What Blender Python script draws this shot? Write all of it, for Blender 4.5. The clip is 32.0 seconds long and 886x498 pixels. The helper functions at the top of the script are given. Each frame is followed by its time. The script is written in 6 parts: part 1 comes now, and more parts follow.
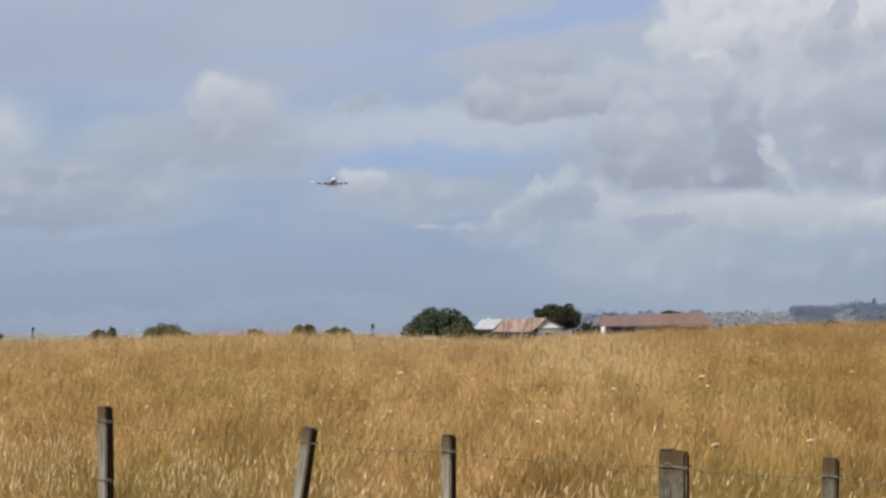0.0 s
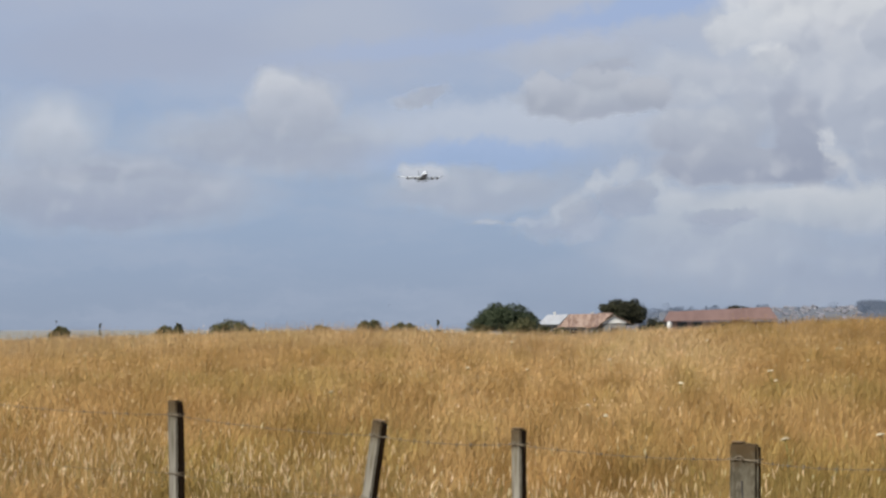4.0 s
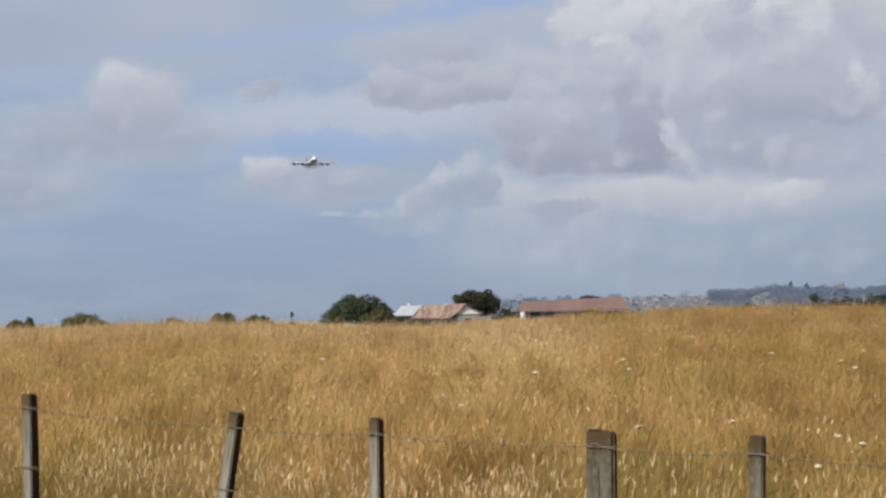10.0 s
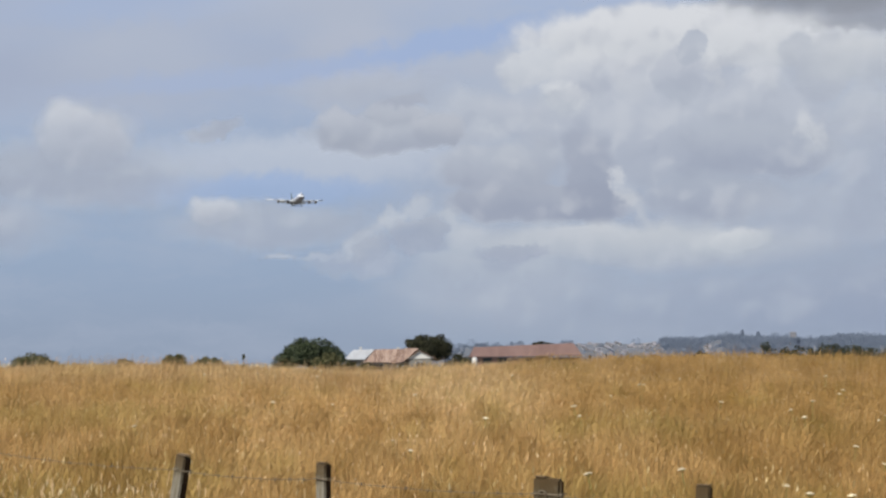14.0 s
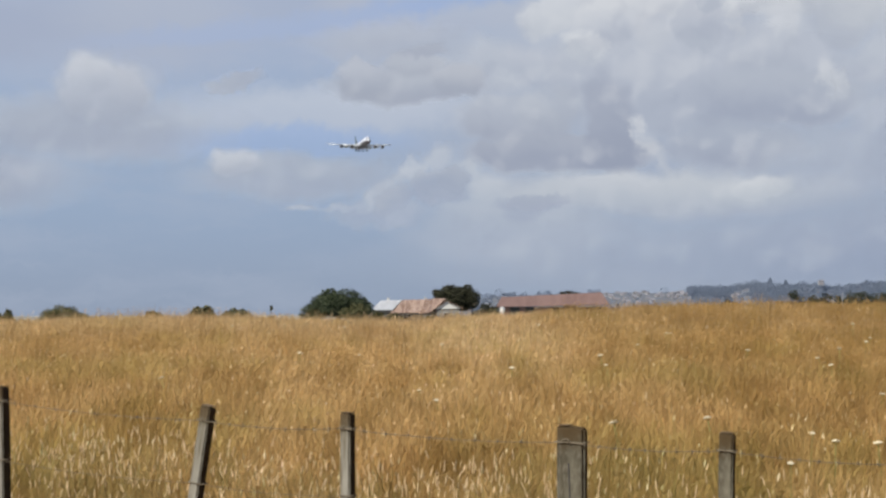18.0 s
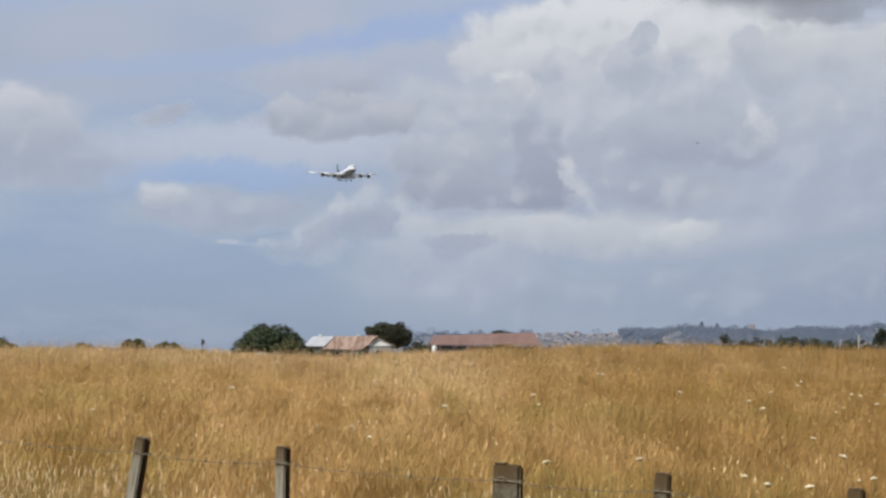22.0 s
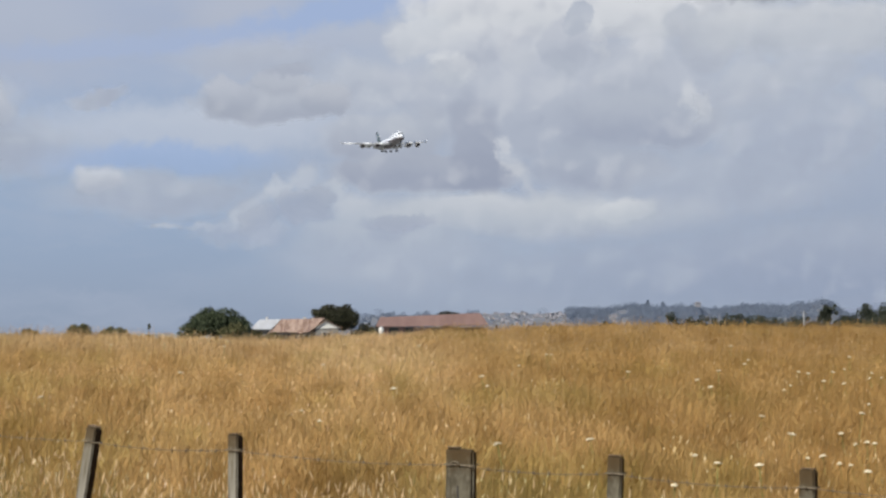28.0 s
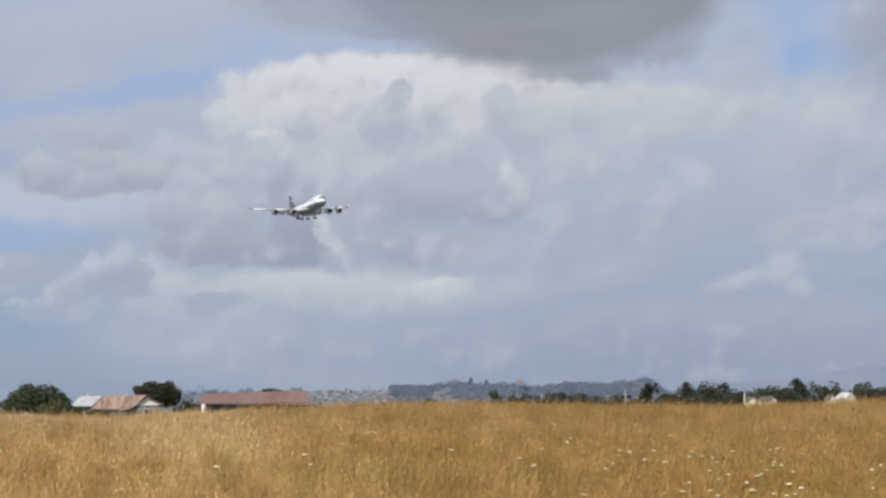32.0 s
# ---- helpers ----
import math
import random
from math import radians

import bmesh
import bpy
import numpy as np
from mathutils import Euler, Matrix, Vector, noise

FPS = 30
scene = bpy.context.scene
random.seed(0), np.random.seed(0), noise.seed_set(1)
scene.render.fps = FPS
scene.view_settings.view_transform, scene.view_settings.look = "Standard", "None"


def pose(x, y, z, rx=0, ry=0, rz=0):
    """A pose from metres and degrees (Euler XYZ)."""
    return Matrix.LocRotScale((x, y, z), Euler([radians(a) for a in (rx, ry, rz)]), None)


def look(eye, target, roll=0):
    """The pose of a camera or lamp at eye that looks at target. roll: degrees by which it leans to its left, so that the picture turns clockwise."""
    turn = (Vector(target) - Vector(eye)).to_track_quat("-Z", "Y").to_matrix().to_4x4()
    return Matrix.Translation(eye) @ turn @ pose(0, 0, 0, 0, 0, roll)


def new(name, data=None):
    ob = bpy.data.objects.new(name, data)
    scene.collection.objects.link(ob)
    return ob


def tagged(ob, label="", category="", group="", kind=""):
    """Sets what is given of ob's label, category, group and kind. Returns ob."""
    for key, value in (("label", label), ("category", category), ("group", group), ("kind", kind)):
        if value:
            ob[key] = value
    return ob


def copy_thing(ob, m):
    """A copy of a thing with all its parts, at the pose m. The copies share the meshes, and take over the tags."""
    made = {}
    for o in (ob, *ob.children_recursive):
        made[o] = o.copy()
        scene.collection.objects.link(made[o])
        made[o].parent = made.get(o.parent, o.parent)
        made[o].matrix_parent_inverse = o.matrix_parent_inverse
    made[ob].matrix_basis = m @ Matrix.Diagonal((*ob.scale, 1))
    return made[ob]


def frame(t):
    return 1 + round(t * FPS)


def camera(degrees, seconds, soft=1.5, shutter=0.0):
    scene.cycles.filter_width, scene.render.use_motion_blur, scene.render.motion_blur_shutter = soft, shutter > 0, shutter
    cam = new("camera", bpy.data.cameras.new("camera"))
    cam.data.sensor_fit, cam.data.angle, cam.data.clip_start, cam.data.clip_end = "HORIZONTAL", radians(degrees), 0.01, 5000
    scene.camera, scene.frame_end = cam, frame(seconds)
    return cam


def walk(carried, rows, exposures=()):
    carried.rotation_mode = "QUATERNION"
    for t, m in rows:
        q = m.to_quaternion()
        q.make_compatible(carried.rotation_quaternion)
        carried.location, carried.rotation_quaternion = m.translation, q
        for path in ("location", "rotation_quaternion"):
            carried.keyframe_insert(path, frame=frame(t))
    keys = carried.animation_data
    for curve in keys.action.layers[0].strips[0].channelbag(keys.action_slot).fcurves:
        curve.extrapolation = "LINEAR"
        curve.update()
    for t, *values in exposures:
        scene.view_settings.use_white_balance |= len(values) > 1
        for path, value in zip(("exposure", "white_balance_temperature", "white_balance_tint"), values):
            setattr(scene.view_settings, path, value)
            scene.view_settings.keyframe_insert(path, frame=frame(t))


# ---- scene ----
# Dry pasture behind a farm fence; a four-engined jet comes down its approach path.
EYE = 1.65
ONE = 4033.0          # one hundredth of a unit of sky map: radians * ONE


def aim(x, z, turn, lift, roll):
    """Camera beside (0, 0) at eye height, turned right and lifted by degrees."""
    a, b = radians(turn), radians(lift)
    eye = Vector((x, 0.0, EYE + z))
    return look(eye, eye + Vector((math.sin(a) * math.cos(b), math.cos(a) * math.cos(b), math.sin(b))) * 100.0, roll)


cam = camera(22.0, 32.0, soft=2.6)
walk(cam, [
    (0.0, aim(0.022, 0.010, -3.037, 2.108, -0.05)),
    (0.5, aim(0.020, 0.009, -3.498, 2.501, 0.15)),
    (1.0, aim(0.018, 0.011, -3.869, 2.762, -0.04)),
    (1.5, aim(0.022, 0.005, -4.217, 2.365, -0.25)),
    (2.0, aim(0.026, 0.008, -3.730, 2.513, -0.44)),
    (2.5, aim(0.025, 0.004, -4.191, 2.583, -0.32)),
    (3.0, aim(0.029, 0.001, -4.396, 2.249, -0.09)),
    (3.5, aim(0.016, 0.001, -4.611, 2.094, -0.04)),
    (5.5, aim(-0.011, 0.001, -4.309, 1.758, -0.74)),
    (6.0, aim(-0.018, 0.001, -3.829, 1.840, -0.61)),
    (6.5, aim(-0.020, -0.002, -4.053, 1.737, -0.51)),
    (7.0, aim(-0.017, -0.002, -3.639, 1.684, -0.35)),
    (7.5, aim(-0.011, -0.003, -3.754, 1.289, -0.43)),
    (8.0, aim(-0.013, -0.007, -3.667, 1.373, -0.40)),
    (8.5, aim(-0.019, -0.006, -3.432, 1.420, -0.15)),
    (9.0, aim(-0.029, -0.006, -3.735, 1.594, -0.06)),
    (9.5, aim(-0.023, -0.007, -2.529, 1.823, -0.23)),
    (10.0, aim(-0.008, -0.006, -0.992, 1.762, -0.62)),
    (10.5, aim(0.004, -0.006, -0.775, 1.615, -0.72)),
    (11.0, aim(0.018, -0.004, -0.524, 1.518, -0.65)),
    (11.5, aim(0.022, -0.004, 0.244, 1.845, -0.50)),
    (12.0, aim(0.013, -0.002, 0.363, 2.002, -0.44)),
    (12.5, aim(0.007, -0.002, 0.154, 2.344, -0.27)),
    (13.0, aim(0.001, -0.005, -0.065, 2.474, -0.05)),
    (13.5, aim(0.002, -0.005, 0.066, 2.626, -0.04)),
    (14.0, aim(0.005, -0.002, 0.189, 2.875, 0.09)),
    (14.5, aim(0.003, -0.004, 0.015, 2.892, -0.02)),
    (16.5, aim(0.025, -0.005, -0.610, 2.083, -0.28)),
    (17.0, aim(0.027, -0.004, -0.563, 1.867, -0.44)),
    (17.5, aim(0.022, -0.005, -0.731, 2.060, -0.21)),
    (18.0, aim(0.023, -0.005, -0.493, 1.625, -0.25)),
    (18.5, aim(0.034, -0.001, -1.740, 1.963, -1.12)),
    (19.0, aim(0.035, -0.000, -1.592, 1.794, -0.76)),
    (19.5, aim(0.037, -0.001, -0.311, 1.934, -0.32)),
    (20.0, aim(0.025, -0.002, -0.291, 2.928, 0.07)),
    (20.5, aim(0.004, -0.003, -0.026, 3.113, 0.81)),
    (21.0, aim(-0.010, -0.006, 0.152, 3.114, 1.17)),
    (21.5, aim(-0.006, -0.009, 0.044, 2.383, 0.67)),
    (22.0, aim(-0.001, -0.011, 1.177, 2.582, 0.78)),
    (22.5, aim(0.012, -0.009, 1.737, 2.879, 0.62)),
    (23.0, aim(0.028, -0.007, 2.184, 2.792, 0.79)),
    (23.5, aim(0.033, -0.007, 2.921, 2.294, 0.86)),
    (24.0, aim(0.030, -0.008, 2.831, 1.850, 0.67)),
    (24.5, aim(0.023, -0.008, 3.069, 1.767, 0.57)),
    (25.0, aim(0.014, -0.005, 2.822, 2.014, 0.43)),
    (25.5, aim(0.019, -0.005, 2.174, 2.501, 0.36)),
    (27.5, aim(0.006, -0.001, 2.248, 1.725, 0.58)),
    (28.0, aim(-0.020, 0.003, 2.543, 2.121, 0.09)),
    (28.5, aim(-0.039, 0.012, 4.272, 3.084, -0.48)),
    (29.0, aim(-0.069, 0.018, 4.706, 3.020, 0.35)),
    (29.5, aim(-0.089, 0.017, 5.417, 2.792, 0.61)),
    (30.0, aim(-0.081, 0.020, 6.649, 2.869, 0.95)),
    (30.5, aim(-0.067, 0.020, 7.162, 3.460, 0.66)),
    (31.0, aim(-0.043, 0.014, 6.341, 3.650, 0.29)),
    (31.5, aim(-0.030, 0.011, 6.423, 3.688, 0.55)),
    (32.0, aim(-0.024, 0.009, 6.959, 4.077, 0.23)),
])

# ---------------------------------------------------------------- sky and sun
SUN_TO = Vector((-0.52, -0.48, 0.70)).normalized()


def lin(r, g, b):
    return tuple(((c / 255 + 0.055) / 1.055) ** 2.4 if c > 10 else c / 255 / 12.92 for c in (r, g, b)) + (1.0,)


def link(tree, a, b):
    tree.links.new(a, b)


def mth(tree, op, a, b=None, clamp=False):
    n = tree.nodes.new("ShaderNodeMath")
    n.operation, n.use_clamp = op, clamp
    for i, v in enumerate((a, b)):
        if v is None:
            continue
        if isinstance(v, (int, float)):
            n.inputs[i].default_value = v
        else:
            link(tree, v, n.inputs[i])
    return n.outputs[0]


def ramp01(tree, value, lo, hi, top=1.0):
    n = tree.nodes.new("ShaderNodeMapRange")
    n.interpolation_type = "SMOOTHSTEP"
    link(tree, value, n.inputs[0])
    n.inputs[1].default_value, n.inputs[2].default_value = lo, hi
    n.inputs[3].default_value, n.inputs[4].default_value = 0.0, top
    return n.outputs[0]


def mixc(tree, fac, a, b, mode="MIX"):
    n = tree.nodes.new("ShaderNodeMix")
    n.data_type, n.blend_type = "RGBA", mode
    for s, v in ((n.inputs[0], fac), (n.inputs[6], a), (n.inputs[7], b)):
        if isinstance(v, (int, float, tuple)):
            s.default_value = v
        else:
            link(tree, v, s)
    return n.outputs[2]


def vmath(tree, op, a, b):
    n = tree.nodes.new("ShaderNodeVectorMath")
    n.operation = op
    for s, v in ((n.inputs[0], a), (n.inputs[1], b)):
        if isinstance(v, tuple):
            s.default_value = v
        elif isinstance(v, (int, float)):
            s.default_value = (v, v, v)
        else:
            link(tree, v, s)
    return n.outputs["Value"] if op == "LENGTH" else n.outputs[0]


def noise_at(tree, vec, scale, detail=4.0, rough=0.55, colour=False):
    n = tree.nodes.new("ShaderNodeTexNoise")
    n.inputs["Scale"].default_value, n.inputs["Detail"].default_value, n.inputs["Roughness"].default_value = scale, detail, rough
    if vec is not None:
        link(tree, vec, n.inputs["Vector"])
    return n.outputs["Color" if colour else 0]


BLUE = (158, 180, 216)


def sky_map(tree, vec):
    """Bearing and height of a direction in hundreds of map units, plain and frayed."""
    sp = tree.nodes.new("ShaderNodeSeparateXYZ")
    unit = tree.nodes.new("ShaderNodeVectorMath")
    unit.operation = "NORMALIZE"
    link(tree, vec, unit.inputs[0])
    link(tree, unit.outputs[0], sp.inputs[0])
    a = mth(tree, "MULTIPLY", mth(tree, "ARCTAN2", sp.outputs[0], sp.outputs[1]), ONE / 100)
    e = mth(tree, "MULTIPLY", mth(tree, "ARCSINE", sp.outputs[2]), ONE / 100)
    cb = tree.nodes.new("ShaderNodeCombineXYZ")
    link(tree, a, cb.inputs[0]), link(tree, e, cb.inputs[1])
    p = cb.outputs[0]
    w1 = vmath(tree, "MULTIPLY", vmath(tree, "SUBTRACT", noise_at(tree, p, 1.1, 3, 0.55, True), 0.5), (0.42, 0.38, 0.0))
    w2 = vmath(tree, "MULTIPLY", vmath(tree, "SUBTRACT", noise_at(tree, p, 3.0, 5, 0.6, True), 0.5), (0.38, 0.36, 0.0))
    soft = vmath(tree, "ADD", p, w1)
    w3 = vmath(tree, "MULTIPLY", vmath(tree, "SUBTRACT", noise_at(tree, p, 8.0, 4, 0.6, True), 0.5), (0.15, 0.15, 0.0))
    return a, e, vmath(tree, "ADD", vmath(tree, "ADD", soft, w2), w3), vmath(tree, "ADD", soft, vmath(tree, "MULTIPLY", w2, 0.4))


def cells(tree, vec, scale, smooth=0.3):
    n = tree.nodes.new("ShaderNodeTexVoronoi")
    n.voronoi_dimensions, n.feature = "2D", "SMOOTH_F1"
    n.inputs["Scale"].default_value, n.inputs["Smoothness"].default_value = scale, smooth
    link(tree, vec, n.inputs["Vector"])
    return n.outputs["Distance"]


def billows(tree, vec):
    """Hollows (high) and rounded heads (low) of heaped cloud, large to small."""
    big = mth(tree, "MULTIPLY", cells(tree, vec, 1.7, 0.5), 0.60)
    mid = mth(tree, "MULTIPLY", cells(tree, vec, 4.0, 0.4), 0.29)
    low = mth(tree, "MULTIPLY", cells(tree, vec, 9.0, 0.3), 0.11)
    return mth(tree, "ADD", mth(tree, "ADD", big, mid), low)


def puff(c, u, v, ru, rv, top, base, cover=0.9, soft=0.35, turn=0.0, lump=0.0):
    """One cloud, u right of the farmhouse and v above the horizon, lit at the top; c: the layer it joins; lump: depth of its heads."""
    t = c["tree"]
    m = t.nodes.new("ShaderNodeMapping")
    m.vector_type = "TEXTURE"
    link(t, c["clean"] if lump and ru * rv > 0.13 else c["frayed"], m.inputs[0])
    m.inputs[1].default_value, m.inputs[2].default_value, m.inputs[3].default_value = (u, v, 0), (0, 0, radians(turn)), (ru, rv, 1)
    far = vmath(t, "LENGTH", m.outputs[0], 0.0)
    s = t.nodes.new("ShaderNodeSeparateXYZ")
    link(t, m.outputs[0], s.inputs[0])
    rise = s.outputs[1]
    if lump:
        dent = mth(t, "MULTIPLY", mth(t, "SUBTRACT", c["billows"], 0.36), lump * min(1.0, 0.16 / soft ** 2) / math.sqrt(ru * rv))
        far = mth(t, "ADD", far, dent)
        rise = mth(t, "SUBTRACT", rise, mth(t, "MULTIPLY", dent, 0.3))
    mask = ramp01(t, far, 1 + soft * 0.85, 1 - soft * 0.85, cover)
    tone = mixc(t, ramp01(t, rise, -0.7, 0.7), lin(*base), lin(*top))
    c["col"] = mixc(t, mask, c["col"], tone)
    if c["alpha"] is not None:
        c["alpha"] = mth(t, "MAXIMUM", c["alpha"], mask)


def build_world():
    world = bpy.data.worlds.new("sky")
    scene.world = world
    world.use_nodes = True
    W = world.node_tree
    W.nodes.clear()
    coord = W.nodes.new("ShaderNodeTexCoord")
    az, el, frayed, soft = sky_map(W, coord.outputs["Generated"])
    nishita = W.nodes.new("ShaderNodeTexSky")
    nishita.sky_type, nishita.sun_disc = "NISHITA", False
    nishita.sun_elevation = math.asin(SUN_TO.z)
    nishita.sun_rotation = math.atan2(SUN_TO.x, SUN_TO.y)
    nishita.air_density, nishita.dust_density, nishita.ozone_density = 1.0, 1.2, 1.6
    clear = mixc(W, 1.0, nishita.outputs[0], (0.052, 0.052, 0.052, 1), "MULTIPLY")
    haze = mixc(W, ramp01(W, el, -0.5, 2.6), lin(147, 160, 181), lin(153, 172, 198))
    haze = mixc(W, ramp01(W, el, 2.6, 7.0), haze, lin(160, 181, 217))
    outside = mth(W, "MAXIMUM", ramp01(W, mth(W, "ABSOLUTE", mth(W, "SUBTRACT", az, 1.0)), 13.5, 19.0), ramp01(W, el, 7.5, 11.0))
    sky = mixc(W, mth(W, "SUBTRACT", 0.80, mth(W, "MULTIPLY", outside, 0.55)), clear, haze)
    # broken cumulus over the rest of the dome
    cover = ramp01(W, noise_at(W, coord.outputs["Generated"], 3.2, 6, 0.6), 0.50, 0.66, 0.75)
    sky = mixc(W, mth(W, "MULTIPLY", cover, outside), sky, lin(150, 158, 175))
    sky = mixc(W, ramp01(W, el, -0.6, -1.6), sky, (0.16, 0.13, 0.08, 1))
    back = W.nodes.new("ShaderNodeBackground")
    link(W, sky, back.inputs[0])
    back.inputs[1].default_value = 1.0
    wout = W.nodes.new("ShaderNodeOutputWorld")
    link(W, back.outputs[0], wout.inputs[0])


build_world()

sun = new("sun", bpy.data.lights.new("sun", "SUN"))
sun.data.energy, sun.data.angle, sun.data.color = 5.0, radians(0.55), (1.0, 0.95, 0.86)
sun.matrix_world = look(SUN_TO * 60, (0, 0, 0))

# ---------------------------------------------------------------- materials


def material(name, rough=0.8, metal=0.0):
    m = bpy.data.materials.new(name)
    m.use_nodes = True
    t = m.node_tree
    b = t.nodes["Principled BSDF"]
    b.inputs["Roughness"].default_value, b.inputs["Metallic"].default_value = rough, metal
    return m, t, b


def bump(t, b, height, strength=0.4, dist=0.01):
    n = t.nodes.new("ShaderNodeBump")
    n.inputs["Strength"].default_value, n.inputs["Distance"].default_value = strength, dist
    link(t, height, n.inputs["Height"])
    link(t, n.outputs[0], b.inputs["Normal"])


def worn(name, a, b2, scale, rough=0.8, metal=0.0, fine=None, stretch=(1, 1, 1), strength=0.3, dist=0.01, c=None, each=0.0):
    """Two colours in broad stains, a third in fine grain, with relief; each: how much single pieces differ."""
    m, t, b = material(name, rough, metal)
    tc = t.nodes.new("ShaderNodeTexCoord")
    v = vmath(t, "MULTIPLY", tc.outputs["Object"], tuple(float(s) for s in stretch))
    n1 = noise_at(t, v, scale, 5, 0.6)
    n2 = noise_at(t, v, fine or scale * 8, 4, 0.65)
    col = mixc(t, ramp01(t, n1, 0.35, 0.65), a + (1,), b2 + (1,))
    col = mixc(t, ramp01(t, n2, 0.45, 0.75, 0.6), col, (c or tuple(x * 0.6 for x in a)) + (1,))
    if each:
        info = t.nodes.new("ShaderNodeObjectInfo")
        hsv = t.nodes.new("ShaderNodeHueSaturation")
        link(t, mth(t, "ADD", mth(t, "MULTIPLY", info.outputs["Random"], 2 * each), 1 - each), hsv.inputs["Value"])
        link(t, col, hsv.inputs["Color"])
        col = hsv.outputs[0]
    link(t, col, b.inputs["Base Color"])
    bump(t, b, n2, strength, dist)
    return m


def leafy(name, dark, light, rough=0.7, patch=0.25, warm=None, thin=0.0, field=False):
    """Leaves or stalks: every island its own tone, with drifts across the ground."""
    m, t, b = material(name, rough)
    geo = t.nodes.new("ShaderNodeNewGeometry")
    pos = noise_at(t, geo.outputs["Position"], patch, 4, 0.6)
    each = geo.outputs["Random Per Island"]
    if field:
        # tone spread narrows away from the fence, standing in for distance haze
        deep = t.nodes.new("ShaderNodeSeparateXYZ")
        link(t, geo.outputs["Position"], deep.inputs[0])
        haze_even = ramp01(t, deep.outputs[1], 13.0, 28.0, 0.7)
        each = mth(t, "ADD", mth(t, "MULTIPLY", each, mth(t, "SUBTRACT", 1.0, haze_even)), mth(t, "MULTIPLY", haze_even, 0.45))
    col = mixc(t, each, dark + (1,), light + (1,))
    if warm:
        col = mixc(t, ramp01(t, pos, 0.42, 0.66, 0.75), col, warm + (1,))
    if field:
        # drifts of other grasses, drawn out along the slope: pale straw, rusty brown and green
        P = geo.outputs["Position"]
        sp = t.nodes.new("ShaderNodeSeparateXYZ")
        link(t, P, sp.inputs[0])
        drawn = vmath(t, "MULTIPLY", P, (0.60, 0.11, 0.25))
        clump = noise_at(t, vmath(t, "MULTIPLY", P, (2.0, 0.32, 0.9)), 1.0, 4, 0.65)
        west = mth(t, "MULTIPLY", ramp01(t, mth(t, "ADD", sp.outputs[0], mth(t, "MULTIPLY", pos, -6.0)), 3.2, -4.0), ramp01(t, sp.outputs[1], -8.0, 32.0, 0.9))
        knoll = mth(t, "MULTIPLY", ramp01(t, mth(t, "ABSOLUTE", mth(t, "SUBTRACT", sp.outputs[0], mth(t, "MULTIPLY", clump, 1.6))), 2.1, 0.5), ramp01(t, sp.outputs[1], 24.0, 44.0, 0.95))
        straw = mth(t, "MAXIMUM", ramp01(t, noise_at(t, drawn, 1.0, 3, 0.6), 0.50, 0.64, 0.75), mth(t, "MAXIMUM", west, knoll))
        rusty = ramp01(t, noise_at(t, vmath(t, "ADD", drawn, (31.0, 7.0, 0.0)), 1.3, 4, 0.65), 0.46, 0.62, 0.8)
        green = ramp01(t, noise_at(t, vmath(t, "ADD", drawn, (-17.0, 43.0, 0.0)), 1.2, 3, 0.6), 0.50, 0.66, 0.50)
        green = mth(t, "MULTIPLY", green, ramp01(t, sp.outputs[1], 7.0, 11.0))
        col = mixc(t, ramp01(t, clump, 0.45, 0.62, 0.95), col, mixc(t, 1.0, col, (0.70, 0.69, 0.60, 1), "MULTIPLY"))
        col = mixc(t, ramp01(t, clump, 0.50, 0.34, 0.9), col, mixc(t, 1.0, col, (1.18, 1.21, 1.28, 1), "MULTIPLY"))
        col = mixc(t, rusty, col, mixc(t, 1.0, col, (0.82, 0.76, 0.66, 1), "MULTIPLY"))
        col = mixc(t, green, col, mixc(t, 1.0, col, (0.72, 0.86, 0.58, 1), "MULTIPLY"))
        col = mixc(t, straw, col, mixc(t, 1.0, col, (1.34, 1.41, 1.70, 1), "MULTIPLY"))
        # darker olive patches in the growth by the fence
        olive_spots = mth(t, "MULTIPLY", ramp01(t, noise_at(t, vmath(t, "MULTIPLY", P, (1.5, 0.8, 1.2)), 1.6, 4, 0.65), 0.46, 0.60, 0.8), ramp01(t, sp.outputs[1], 17.0, 12.5))
        col = mixc(t, olive_spots, col, mixc(t, 1.0, col, (0.60, 0.68, 0.56, 1), "MULTIPLY"))
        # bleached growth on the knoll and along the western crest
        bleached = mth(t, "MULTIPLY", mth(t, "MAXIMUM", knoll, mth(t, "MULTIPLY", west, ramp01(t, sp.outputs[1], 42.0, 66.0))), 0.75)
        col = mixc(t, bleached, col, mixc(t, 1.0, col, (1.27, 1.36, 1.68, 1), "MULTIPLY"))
    link(t, col, b.inputs["Base Color"])
    b.inputs["Specular IOR Level"].default_value = 0.25
    if thin:
        tr = t.nodes.new("ShaderNodeBsdfTranslucent")
        link(t, col, tr.inputs[0])
        mx = t.nodes.new("ShaderNodeMixShader")
        mx.inputs[0].default_value = thin
        link(t, b.outputs[0], mx.inputs[1]), link(t, tr.outputs[0], mx.inputs[2])
        link(t, mx.outputs[0], t.nodes["Material Output"].inputs[0])
    return m


def plain(name, col, rough=0.5, metal=0.0, stain=0.12, scale=0.6):
    return worn(name, col, tuple(x * (1 - stain) for x in col), scale, rough, metal, strength=0.05, c=tuple(x * (1 - stain) for x in col))


